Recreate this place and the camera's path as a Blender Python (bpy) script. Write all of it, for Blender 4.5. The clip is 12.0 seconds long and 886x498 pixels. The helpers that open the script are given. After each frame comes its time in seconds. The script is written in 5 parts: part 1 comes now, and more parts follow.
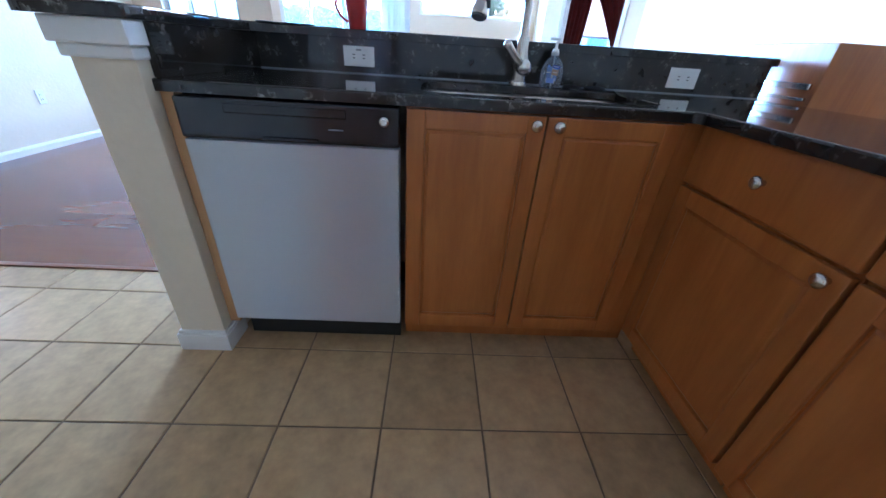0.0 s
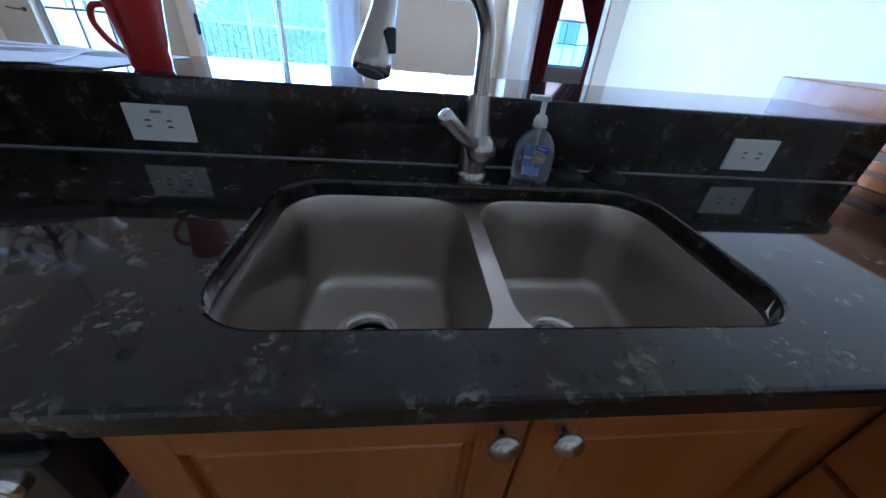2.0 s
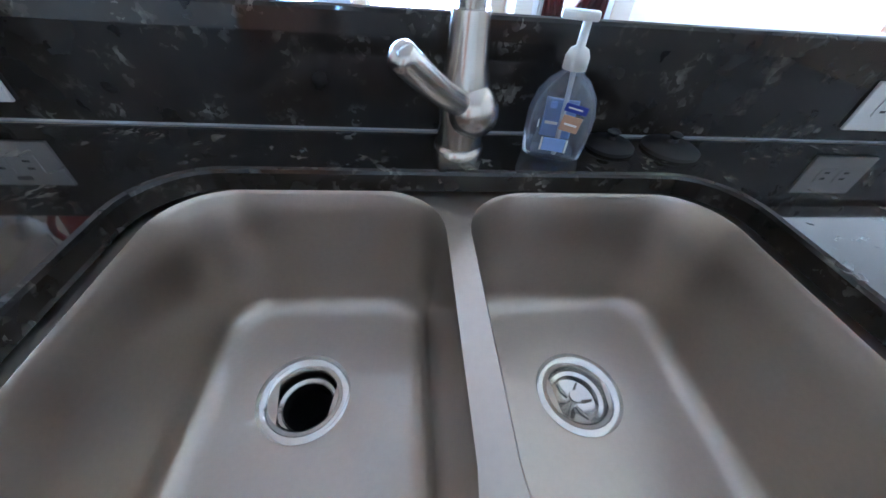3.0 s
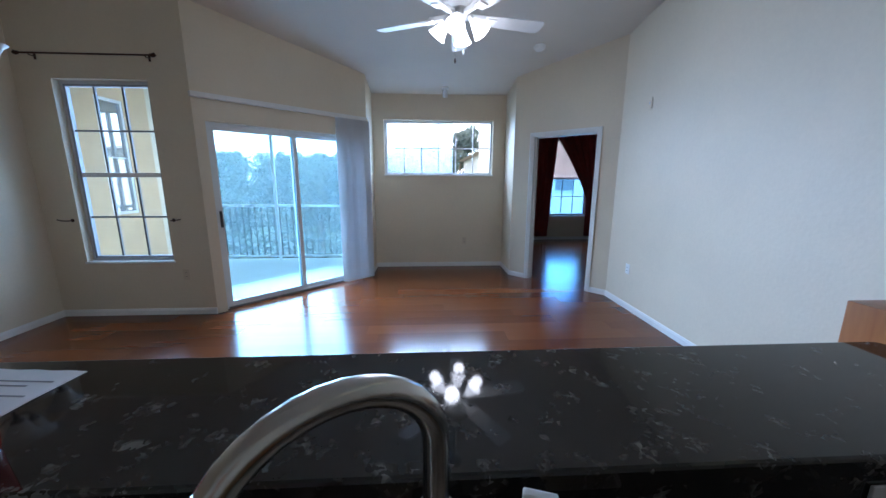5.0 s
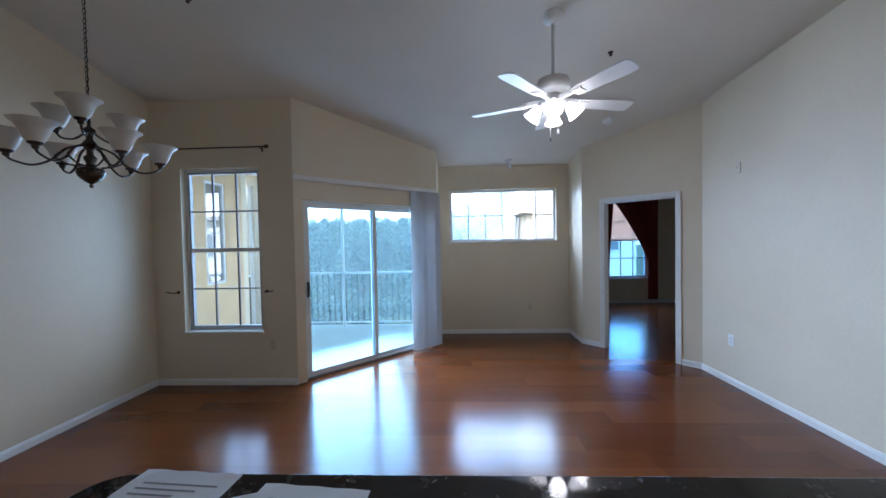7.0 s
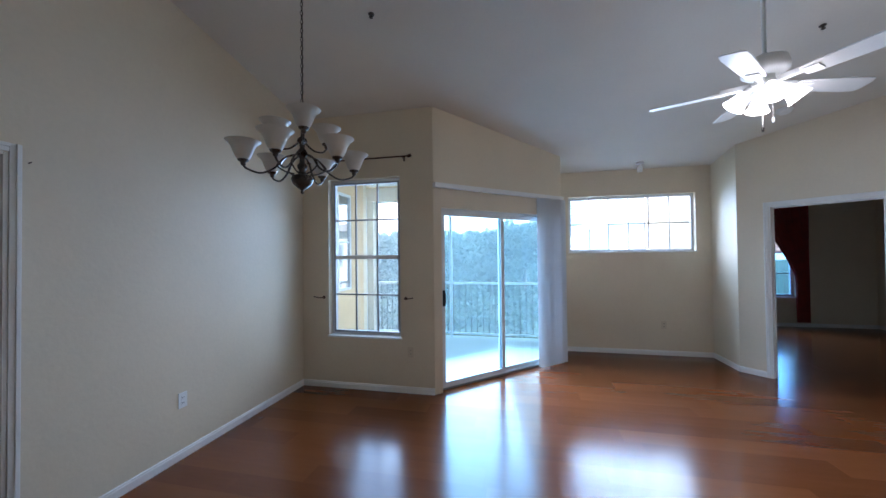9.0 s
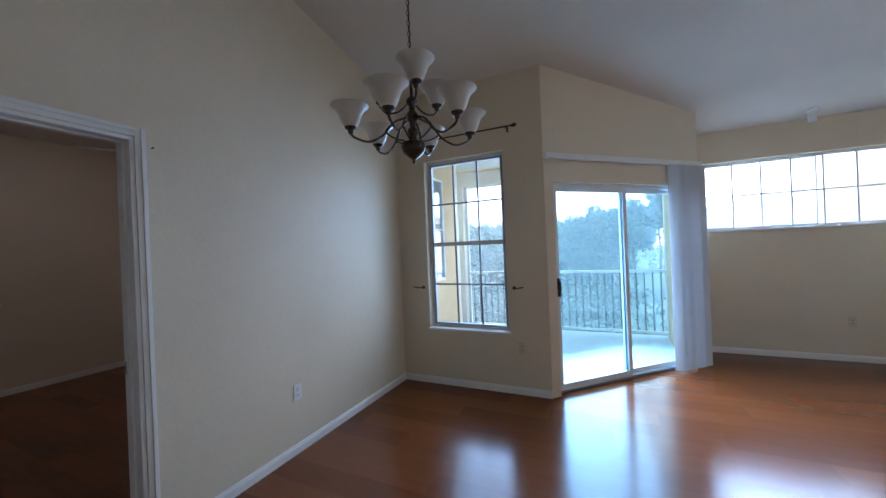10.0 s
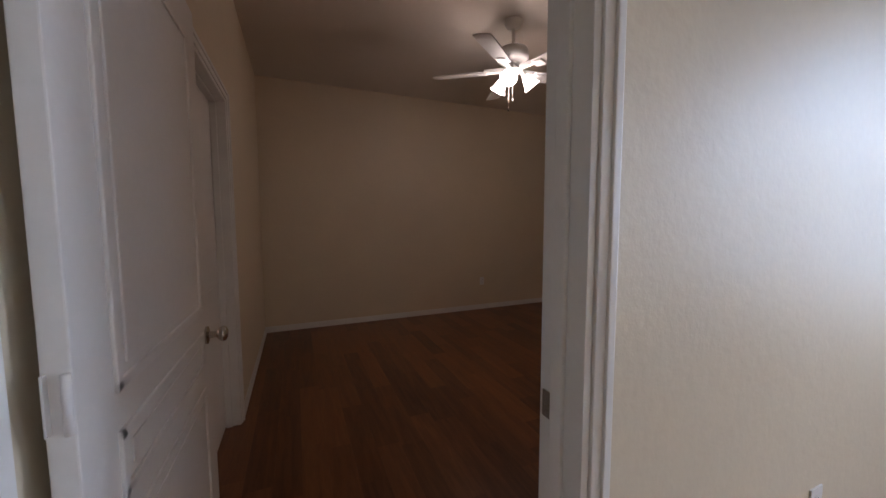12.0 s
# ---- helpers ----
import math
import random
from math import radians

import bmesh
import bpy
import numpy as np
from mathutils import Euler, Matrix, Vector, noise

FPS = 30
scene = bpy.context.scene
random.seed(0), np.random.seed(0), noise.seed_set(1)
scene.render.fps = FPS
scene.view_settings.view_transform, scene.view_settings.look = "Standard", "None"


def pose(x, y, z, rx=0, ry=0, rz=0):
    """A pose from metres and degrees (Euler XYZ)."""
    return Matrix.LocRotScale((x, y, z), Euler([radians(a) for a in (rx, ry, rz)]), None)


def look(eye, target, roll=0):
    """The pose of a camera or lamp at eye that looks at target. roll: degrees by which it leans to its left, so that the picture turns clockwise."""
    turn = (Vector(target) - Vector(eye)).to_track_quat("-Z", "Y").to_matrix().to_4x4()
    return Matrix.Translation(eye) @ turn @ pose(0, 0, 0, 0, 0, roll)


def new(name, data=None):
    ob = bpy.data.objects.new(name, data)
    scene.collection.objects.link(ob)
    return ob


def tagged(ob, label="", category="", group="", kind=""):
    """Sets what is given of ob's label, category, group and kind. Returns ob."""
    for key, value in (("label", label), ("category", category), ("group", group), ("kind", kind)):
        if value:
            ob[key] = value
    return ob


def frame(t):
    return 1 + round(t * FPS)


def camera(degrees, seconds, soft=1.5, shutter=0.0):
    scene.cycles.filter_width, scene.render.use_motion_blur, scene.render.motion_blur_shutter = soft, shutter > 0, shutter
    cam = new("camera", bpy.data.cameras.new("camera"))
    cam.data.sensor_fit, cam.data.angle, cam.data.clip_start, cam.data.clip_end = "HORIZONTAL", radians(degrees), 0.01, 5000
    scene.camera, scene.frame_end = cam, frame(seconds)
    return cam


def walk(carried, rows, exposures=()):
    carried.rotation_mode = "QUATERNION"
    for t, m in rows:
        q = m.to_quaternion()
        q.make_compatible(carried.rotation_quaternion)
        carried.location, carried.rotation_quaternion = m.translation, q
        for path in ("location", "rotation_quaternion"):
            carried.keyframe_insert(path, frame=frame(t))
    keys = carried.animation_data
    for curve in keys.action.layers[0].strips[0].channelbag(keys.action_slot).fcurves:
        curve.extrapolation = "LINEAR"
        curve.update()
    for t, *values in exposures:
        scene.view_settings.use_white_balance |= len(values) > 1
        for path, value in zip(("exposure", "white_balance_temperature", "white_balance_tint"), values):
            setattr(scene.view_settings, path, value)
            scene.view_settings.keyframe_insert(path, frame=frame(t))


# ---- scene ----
cam = camera(103.3, 12.0)
PATH = [
    (0, (0.002, -1.019, 1.022), (0.089, 0.718, 0.033), 3.9),
    (0.5, (0.039, -0.841, 1.086), (0.149, 0.883, 0.078), 4.2),
    (1, (0.116, -0.590, 1.194), (0.247, 1.122, 0.169), 4.3),
    (1.5, (0.177, -0.402, 1.205), (0.329, 1.316, 0.192), 4.7),
    (2, (0.189, -0.192, 1.187), (0.414, 1.482, 0.116), 5.1),
    (2.5, (0.180, -0.037, 1.158), (0.470, 1.542, -0.034), 5.0),
    (3, (0.263, 0.087, 1.144), (0.459, 1.546, -0.209), 4.8),
    (3.5, (0.313, 0.110, 1.256), (0.414, 1.691, 0.035), 3.1),
    (5.3, (0.320, 0.230, 1.456), (0.424, 2.206, 1.165), -0.3),
    (5.5, (0.313, 0.258, 1.450), (0.399, 2.239, 1.194), -0.4),
    (6, (0.323, 0.297, 1.480), (0.356, 2.286, 1.274), -0.3),
    (6.5, (0.082, 0.290, 1.520), (0.095, 2.287, 1.398), -0.4),
    (7, (-0.188, 0.225, 1.547), (-0.265, 2.223, 1.499), -1.1),
    (7.5, (-0.530, 0.206, 1.538), (-0.823, 2.184, 1.570), -1.5),
    (9.5, (-1.181, 0.399, 1.483), (-1.701, 2.330, 1.509), -0.6),
    (10, (-1.449, 0.593, 1.438), (-2.289, 2.408, 1.438), -2.4),
    (10.5, (-1.842, 0.769, 1.409), (-3.165, 2.266, 1.315), -2.1),
    (11, (-2.246, 0.837, 1.318), (-3.940, 1.896, 1.224), -0.8),
    (11.5, (-2.626, 0.911, 1.316), (-4.476, 1.659, 1.181), -0.4),
    (12, (-3.038, 1.012, 1.311), (-4.877, 1.782, 1.153), -0.2),
]
walk(cam, [(t, look(e, g, r)) for t, e, g, r in PATH], exposures=[
    (0.0, 3.65, 4650, 17), (1.0, 3.45, 4650, 18), (2.0, 2.75, 4750, 17), (2.5, 3.2, 4700, 17), (3.0, 4.15, 4900, 17), (3.5, 4.3, 5150, 16), (4.6, 2.3, 5400, 17), (5.3, 1.40, 5260, 18), (7.5, 1.50, 5700, 19),
    (9.5, 1.70, 5650, 20), (10.5, 1.60, 5750, 21), (11.0, 2.05, 6250, 23), (11.5, 2.10, 6050, 21), (12.0, 2.12, 6900, 28)])

# ---- world and light ----
world = bpy.data.worlds.new("sky")
scene.world = world
world.use_nodes = True
wn = world.node_tree
sky = wn.nodes.new("ShaderNodeTexSky")
sky.sky_type = 'NISHITA'
sky.sun_disc = False
sky.sun_elevation = radians(38)
sky.sun_rotation = radians(196)
sky.air_density, sky.dust_density = 1.3, 2.5
wn.links.new(sky.outputs["Color"], wn.nodes["Background"].inputs["Color"])
wn.nodes["Background"].inputs["Strength"].default_value = 0.15
sun_data = bpy.data.lights.new("sun", 'SUN')
sun_data.energy, sun_data.angle, sun_data.color = 4.5, radians(0.6), (1.0, 0.95, 0.86)
sun = new("sun", sun_data)
sun.matrix_world = look((-3.5, -12, 10), (0, 0, 0))


def lamp(name, place, watts, radius, color=(1.0, 0.95, 0.88)):
    data = bpy.data.lights.new(name, 'POINT')
    data.energy, data.shadow_soft_size, data.color = watts, radius, color
    ob = new(name, data)
    ob.location = place
    return ob


def window_light(name, place, normal, w, h, watts, color=(0.66, 0.85, 1.0)):
    """The sky's light entering through one opening: an area lamp just outside its glass, leaning down as the sky does."""
    data = bpy.data.lights.new(name, 'AREA')
    data.shape, data.size, data.size_y, data.energy, data.color = 'RECTANGLE', w, h, watts, color
    data.spread = radians(125)
    ob = new(name, data)
    n = Vector(normal).normalized()
    ob.matrix_world = Matrix.Translation(place) @ n.to_track_quat("-Z", "Y").to_matrix().to_4x4()
    return ob


window_light("slider_daylight", (-1.315 - 0.42, 4.80 + 0.42, 1.15), (0.7, -0.714, -0.38), 1.85, 2.0, 46, (0.62, 0.80, 1.0))
window_light("dining_daylight", (-2.763, 4.42, 1.58), (0, -1, -0.38), 0.85, 1.75, 8, (0.56, 0.76, 1.0))
window_light("alcove_daylight", (0.575, 6.46, 2.12), (0, -1, -0.55), 1.80, 0.90, 22, (0.56, 0.77, 1.0))
window_light("bedroom_daylight", (3.84, 8.95, 1.05), (0, -1, -0.3), 0.86, 0.90, 9, (0.44, 0.70, 1.0))

# ---- materials ----
def mat(name, base, rough=0.5, metal=0.0, var=0.12, scale=6.0, fine=60.0, bump=0.0, bump_scale=80.0, per_object=0.0, coat=0.0, spec=0.5):
    """A procedural surface: colour varied at two sizes, roughness varied, fine relief."""
    m = bpy.data.materials.new(name)
    m.use_nodes = True
    nt = m.node_tree
    N, L = nt.nodes.new, nt.links.new
    b = nt.nodes["Principled BSDF"]
    tc = N("ShaderNodeTexCoord")
    n1, n2 = N("ShaderNodeTexNoise"), N("ShaderNodeTexNoise")
    n1.inputs["Scale"].default_value, n2.inputs["Scale"].default_value = scale, fine
    n1.inputs["Detail"].default_value = 4
    mix = N("ShaderNodeMath"); mix.operation = 'MULTIPLY_ADD'
    mix.inputs[1].default_value = 0.45
    L(tc.outputs["Object"], n1.inputs["Vector"]); L(tc.outputs["Object"], n2.inputs["Vector"])
    L(n2.outputs["Fac"], mix.inputs[0]); L(n1.outputs["Fac"], mix.inputs[2])
    src = mix.outputs[0]
    if per_object:
        oi = N("ShaderNodeObjectInfo")
        add = N("ShaderNodeMath"); add.operation = 'MULTIPLY_ADD'
        add.inputs[1].default_value = per_object
        L(oi.outputs["Random"], add.inputs[0]); L(src, add.inputs[2])
        src = add.outputs[0]
    ramp = N("ShaderNodeMapRange")
    ramp.inputs["From Min"].default_value, ramp.inputs["From Max"].default_value = 0.4, 1.0 + per_object
    ramp.inputs["To Min"].default_value, ramp.inputs["To Max"].default_value = 1 - var, 1 + var
    L(src, ramp.inputs["Value"])
    col = N("ShaderNodeVectorMath"); col.operation = 'SCALE'
    col.inputs[0].default_value = base[:3]
    L(ramp.outputs["Result"], col.inputs["Scale"])
    L(col.outputs["Vector"], b.inputs["Base Color"])
    rr = N("ShaderNodeMapRange")
    rr.inputs["To Min"].default_value, rr.inputs["To Max"].default_value = max(0.02, rough * 0.82), min(1, rough * 1.18)
    L(n1.outputs["Fac"], rr.inputs["Value"]); L(rr.outputs["Result"], b.inputs["Roughness"])
    b.inputs["Metallic"].default_value = metal
    b.inputs["Specular IOR Level"].default_value = spec
    b.inputs["Coat Weight"].default_value = coat
    b.inputs["Coat Roughness"].default_value = 0.08
    if bump:
        nb = N("ShaderNodeTexNoise"); nb.inputs["Scale"].default_value = bump_scale; nb.inputs["Detail"].default_value = 3
        bp = N("ShaderNodeBump"); bp.inputs["Strength"].default_value = bump; bp.inputs["Distance"].default_value = 0.004
        L(tc.outputs["Object"], nb.inputs["Vector"]); L(nb.outputs["Fac"], bp.inputs["Height"]); L(bp.outputs["Normal"], b.inputs["Normal"])
    return m


def wood(name, dark, light, rough, stretch, per_object=0.0, coat=0.0, bump=0.06, ring=1.0):
    """Wood: stretched grain noise between two colours, with a shift per piece."""
    m = bpy.data.materials.new(name)
    m.use_nodes = True
    nt = m.node_tree
    N, L = nt.nodes.new, nt.links.new
    b = nt.nodes["Principled BSDF"]
    tc, mp, oi = N("ShaderNodeTexCoord"), N("ShaderNodeMapping"), N("ShaderNodeObjectInfo")
    mp.inputs["Scale"].default_value = stretch
    off = N("ShaderNodeVectorMath"); off.operation = 'MULTIPLY_ADD'
    off.inputs[1].default_value = (17, 31, 13) if per_object else (0, 0, 0)
    L(oi.outputs["Random"], off.inputs[0]); L(tc.outputs["Object"], mp.inputs["Vector"]); L(mp.outputs["Vector"], off.inputs[2])
    n1, n2 = N("ShaderNodeTexNoise"), N("ShaderNodeTexNoise")
    n1.inputs["Scale"].default_value, n1.inputs["Detail"].default_value, n1.inputs["Distortion"].default_value = 2.2 * ring, 5, 0.8
    n2.inputs["Scale"].default_value, n2.inputs["Detail"].default_value = 14 * ring, 3
    L(off.outputs[0], n1.inputs["Vector"]); L(off.outputs[0], n2.inputs["Vector"])
    mx = N("ShaderNodeMath"); mx.operation = 'MULTIPLY_ADD'; mx.inputs[1].default_value = 0.35
    L(n2.outputs["Fac"], mx.inputs[0]); L(n1.outputs["Fac"], mx.inputs[2])
    ad = N("ShaderNodeMath"); ad.operation = 'MULTIPLY_ADD'; ad.inputs[1].default_value = per_object
    L(oi.outputs["Random"], ad.inputs[0]); L(mx.outputs[0], ad.inputs[2])
    mr = N("ShaderNodeMapRange"); mr.inputs["From Min"].default_value, mr.inputs["From Max"].default_value = 0.42, 0.95 + per_object
    L(ad.outputs[0], mr.inputs["Value"])
    cr = N("ShaderNodeMix"); cr.data_type = 'RGBA'
    cr.inputs["A"].default_value, cr.inputs["B"].default_value = (*dark, 1), (*light, 1)
    L(mr.outputs["Result"], cr.inputs["Factor"]); L(cr.outputs["Result"], b.inputs["Base Color"])
    r2 = N("ShaderNodeMapRange"); r2.inputs["To Min"].default_value, r2.inputs["To Max"].default_value = rough * 0.92, rough * 1.1
    L(n1.outputs["Fac"], r2.inputs["Value"]); L(r2.outputs["Result"], b.inputs["Roughness"])
    b.inputs["Coat Weight"].default_value = coat; b.inputs["Coat Roughness"].default_value = 0.12
    bp = N("ShaderNodeBump"); bp.inputs["Strength"].default_value = bump; bp.inputs["Distance"].default_value = 0.002
    L(n2.outputs["Fac"], bp.inputs["Height"]); L(bp.outputs["Normal"], b.inputs["Normal"])
    return m


def granite(name):
    """Polished near-black granite with grey-brown mineral flecks."""
    m = bpy.data.materials.new(name)
    m.use_nodes = True
    nt = m.node_tree
    N, L = nt.nodes.new, nt.links.new
    b = nt.nodes["Principled BSDF"]
    tc = N("ShaderNodeTexCoord")
    warp = N("ShaderNodeTexNoise"); warp.inputs["Scale"].default_value = 55
    dis = N("ShaderNodeVectorMath"); dis.operation = 'MULTIPLY_ADD'; dis.inputs[1].default_value = (0.028, 0.028, 0.028)
    L(tc.outputs["Object"], warp.inputs["Vector"]); L(warp.outputs["Color"], dis.inputs[0]); L(tc.outputs["Object"], dis.inputs[2])
    vo = N("ShaderNodeTexVoronoi"); vo.inputs["Scale"].default_value = 112
    no = N("ShaderNodeTexNoise"); no.inputs["Scale"].default_value, no.inputs["Detail"].default_value = 20, 7
    L(dis.outputs[0], vo.inputs["Vector"]); L(tc.outputs["Object"], no.inputs["Vector"])
    sep = N("ShaderNodeSeparateColor"); L(vo.outputs["Color"], sep.inputs["Color"])
    fl = N("ShaderNodeMapRange"); fl.inputs["From Min"].default_value, fl.inputs["From Max"].default_value = 0.62, 1.0
    L(sep.outputs["Red"], fl.inputs["Value"])
    pt = N("ShaderNodeMapRange"); pt.inputs["From Min"].default_value, pt.inputs["From Max"].default_value = 0.53, 0.67
    L(no.outputs["Fac"], pt.inputs["Value"])
    mu = N("ShaderNodeMath"); mu.operation = 'MULTIPLY'
    L(fl.outputs["Result"], mu.inputs[0]); L(pt.outputs["Result"], mu.inputs[1])
    base = N("ShaderNodeMix"); base.data_type = 'RGBA'
    base.inputs["A"].default_value, base.inputs["B"].default_value = (0.006, 0.007, 0.008, 1), (0.035, 0.028, 0.022, 1)
    L(no.outputs["Fac"], base.inputs["Factor"])
    c = N("ShaderNodeMix"); c.data_type = 'RGBA'
    c.inputs["B"].default_value = (0.168, 0.162, 0.142, 1)
    L(base.outputs["Result"], c.inputs["A"]); L(mu.outputs[0], c.inputs["Factor"]); L(c.outputs["Result"], b.inputs["Base Color"])
    b.inputs["Roughness"].default_value = 0.045
    return m


def glass(name, tint=(1, 1, 1), gloss=0.06):
    """A thin window pane: clear, with a weak mirror at low angles."""
    m = bpy.data.materials.new(name)
    m.use_nodes = True
    nt = m.node_tree
    nt.nodes.remove(nt.nodes["Principled BSDF"])
    N, L = nt.nodes.new, nt.links.new
    tr, gl, mx = N("ShaderNodeBsdfTransparent"), N("ShaderNodeBsdfGlossy"), N("ShaderNodeMixShader")
    tr.inputs["Color"].default_value = (*tint, 1)
    gl.inputs["Roughness"].default_value = 0.02
    mx.inputs["Fac"].default_value = gloss
    L(tr.outputs[0], mx.inputs[1]); L(gl.outputs[0], mx.inputs[2])
    L(mx.outputs[0], nt.nodes["Material Output"].inputs["Surface"])
    return m


def glow(name, color, strength):
    m = bpy.data.materials.new(name)
    m.use_nodes = True
    b = m.node_tree.nodes["Principled BSDF"]
    b.inputs["Base Color"].default_value = (0.9, 0.9, 0.88, 1)
    b.inputs["Emission Color"].default_value = (*color, 1)
    b.inputs["Emission Strength"].default_value = strength
    return m


M_WALL = mat("cream_wall_paint", (0.73, 0.635, 0.485), 0.5, var=0.05, scale=1.5, fine=40, bump=0.30, bump_scale=42)
M_CEIL = mat("ceiling_paint", (0.72, 0.665, 0.59), 0.8, var=0.04, scale=2, bump=0.3, bump_scale=90)
M_TRIM = mat("white_trim_paint", (0.80, 0.79, 0.76), 0.35, var=0.04, scale=5, bump=0.04)
M_PLANK = wood("cherry_laminate", (0.104, 0.028, 0.007), (0.190, 0.058, 0.016), 0.185, (0.9, 8, 8), per_object=1.7, bump=0.0)
M_PLANK.node_tree.nodes["Principled BSDF"].inputs["Specular IOR Level"].default_value = 0.36
M_PLANK2 = wood("walnut_laminate", (0.060, 0.019, 0.008), (0.28, 0.108, 0.042), 0.34, (1.2, 12, 12), per_object=0.6, bump=0.05)
M_UNDER = mat("floor_joint", (0.035, 0.022, 0.016), 0.8)
M_TILE = mat("beige_ceramic_tile", (0.45, 0.305, 0.15), 0.30, var=0.34, scale=13, fine=45, bump=0.05, bump_scale=30, per_object=0.25)
M_GROUT = mat("brown_grout", (0.19, 0.135, 0.085), 0.9, var=0.25, fine=120)
M_CAB = wood("maple_cabinet_wood", (0.33, 0.104, 0.017), (0.47, 0.170, 0.032), 0.34, (7, 7, 0.8), coat=0.25, bump=0.03)
M_PINE = wood("raw_pine", (0.5, 0.27, 0.11), (0.66, 0.42, 0.2), 0.5, (9, 9, 0.8))
M_GRAN = granite("black_granite")
M_STEEL = mat("brushed_steel", (0.58, 0.60, 0.64), 0.46, 1.0, var=0.02, scale=0.6, fine=200)
_n = M_STEEL.node_tree
_t = _n.nodes.new("ShaderNodeTangent")
_t.direction_type, _t.axis = 'RADIAL', 'X'
_p = _n.nodes["Principled BSDF"]
_p.inputs["Anisotropic"].default_value = 1.0
_n.links.new(_t.outputs["Tangent"], _p.inputs["Tangent"])
M_SINK = mat("sink_steel", (0.53, 0.485, 0.435), 0.34, 1.0, var=0.07, scale=5, fine=160)
M_NICKEL = mat("satin_nickel", (0.58, 0.55, 0.51), 0.24, 1.0, var=0.06, scale=20)
M_CHROME = mat("drain_chrome", (0.72, 0.71, 0.69), 0.16, 1.0, var=0.05, scale=30)
M_BLACK = mat("black_gloss_plastic", (0.012, 0.012, 0.014), 0.12, var=0.1, scale=12)
M_DARK = mat("black_rubber", (0.012, 0.012, 0.012), 0.6, var=0.1)
M_WHITE = mat("white_plastic", (0.82, 0.82, 0.80), 0.35, var=0.03)
M_IVORY = mat("ivory_plastic", (0.66, 0.56, 0.42), 0.4, var=0.03)
M_GREYBAR = mat("grey_muntin", (0.20, 0.21, 0.22), 0.45, var=0.05)
# bluish grey puts the shade on the window's inner frame into the colour
M_SASH = mat("shaded_sash", (0.36, 0.38, 0.41), 0.45, var=0.05)
M_ALU = mat("white_aluminium", (0.74, 0.75, 0.75), 0.4, var=0.05)
M_RAIL = mat("dark_rail_paint", (0.05, 0.06, 0.065), 0.5, var=0.1)
M_BRONZE = mat("oiled_bronze", (0.075, 0.06, 0.05), 0.28, 0.9, var=0.25, scale=25)
M_IRON = mat("brown_rod_iron", (0.06, 0.03, 0.022), 0.4, 0.6, var=0.2)
M_FROST = mat("frosted_glass_shade", (0.70, 0.665, 0.60), 0.35, var=0.05, scale=14)
M_BLIND = mat("pale_vinyl_slat", (0.74, 0.75, 0.76), 0.5, var=0.05)
_n = M_BLIND.node_tree
_p, _t, _x = _n.nodes["Principled BSDF"], _n.nodes.new("ShaderNodeBsdfTranslucent"), _n.nodes.new("ShaderNodeMixShader")
_t.inputs["Color"].default_value = (0.78, 0.82, 0.88, 1)
_x.inputs["Fac"].default_value = 0.22
_n.links.new(_p.outputs[0], _x.inputs[1]); _n.links.new(_t.outputs[0], _x.inputs[2]); _n.links.new(_x.outputs[0], _n.nodes["Material Output"].inputs["Surface"])
M_RED = mat("red_ceramic", (0.42, 0.025, 0.022), 0.18, var=0.06)
M_CURTAIN = mat("dark_red_cloth", (0.23, 0.021, 0.015), 0.75, var=0.25, scale=9, fine=160, bump=0.1, bump_scale=300)
M_PAPER = mat("white_paper", (0.83, 0.84, 0.86), 0.7, var=0.02)
M_INK = mat("grey_print", (0.25, 0.26, 0.28), 0.8, var=0.1)
M_STUCCO = mat("yellow_stucco", (0.68, 0.50, 0.30), 0.85, var=0.1, scale=4, bump=0.5, bump_scale=60)
M_STUCCO2 = mat("pale_stucco", (0.78, 0.72, 0.62), 0.85, var=0.07, scale=4, bump=0.4, bump_scale=60)
M_DECK = mat("balcony_concrete", (0.58, 0.62, 0.60), 0.7, var=0.08, scale=3, bump=0.1)
M_LEAF = mat("tree_leaves", (0.105, 0.120, 0.105), 0.7, var=0.25, scale=0.25, fine=1.2)
_n = M_LEAF.node_tree
_p, _t, _x = _n.nodes["Principled BSDF"], _n.nodes.new("ShaderNodeBsdfTranslucent"), _n.nodes.new("ShaderNodeMixShader")
_t.inputs["Color"].default_value = (0.11, 0.17, 0.11, 1)
_x.inputs["Fac"].default_value = 0.6
_n.links.new(_p.outputs[0], _x.inputs[1]); _n.links.new(_t.outputs[0], _x.inputs[2]); _n.links.new(_x.outputs[0], _n.nodes["Material Output"].inputs["Surface"])
M_BARK = mat("tree_bark", (0.10, 0.075, 0.055), 0.9, var=0.3, scale=4, bump=0.4, bump_scale=12)
M_GRASS = mat("lawn", (0.085, 0.115, 0.065), 0.9, var=0.35, scale=0.15, fine=3)
M_ROOF = mat("brown_roof_tiles", (0.36, 0.27, 0.21), 0.8, var=0.25, scale=3)
M_PANE = glass("tinted_pane", (0.69, 0.90, 1.0), 0.05)
M_PALE = glass("pale_pane", (0.86, 0.95, 1.0), 0.05)
M_CLEAR = glass("clear_pane", (0.95, 0.97, 0.97), 0.05)
# bedroom screen: its blue tint stands in for haze over the view
M_MESH_BLUE = glass("bedroom_screen_mesh", (0.42, 0.60, 0.74), 0.0)
M_SKYPANE = glass("sky_reflecting_pane", (0.80, 0.88, 0.96), 0.5)
# insect screen; its pale scatter stands in for haze over the woods
M_HAZE = glass("insect_screen", (1, 1, 1))
_n = M_HAZE.node_tree.nodes
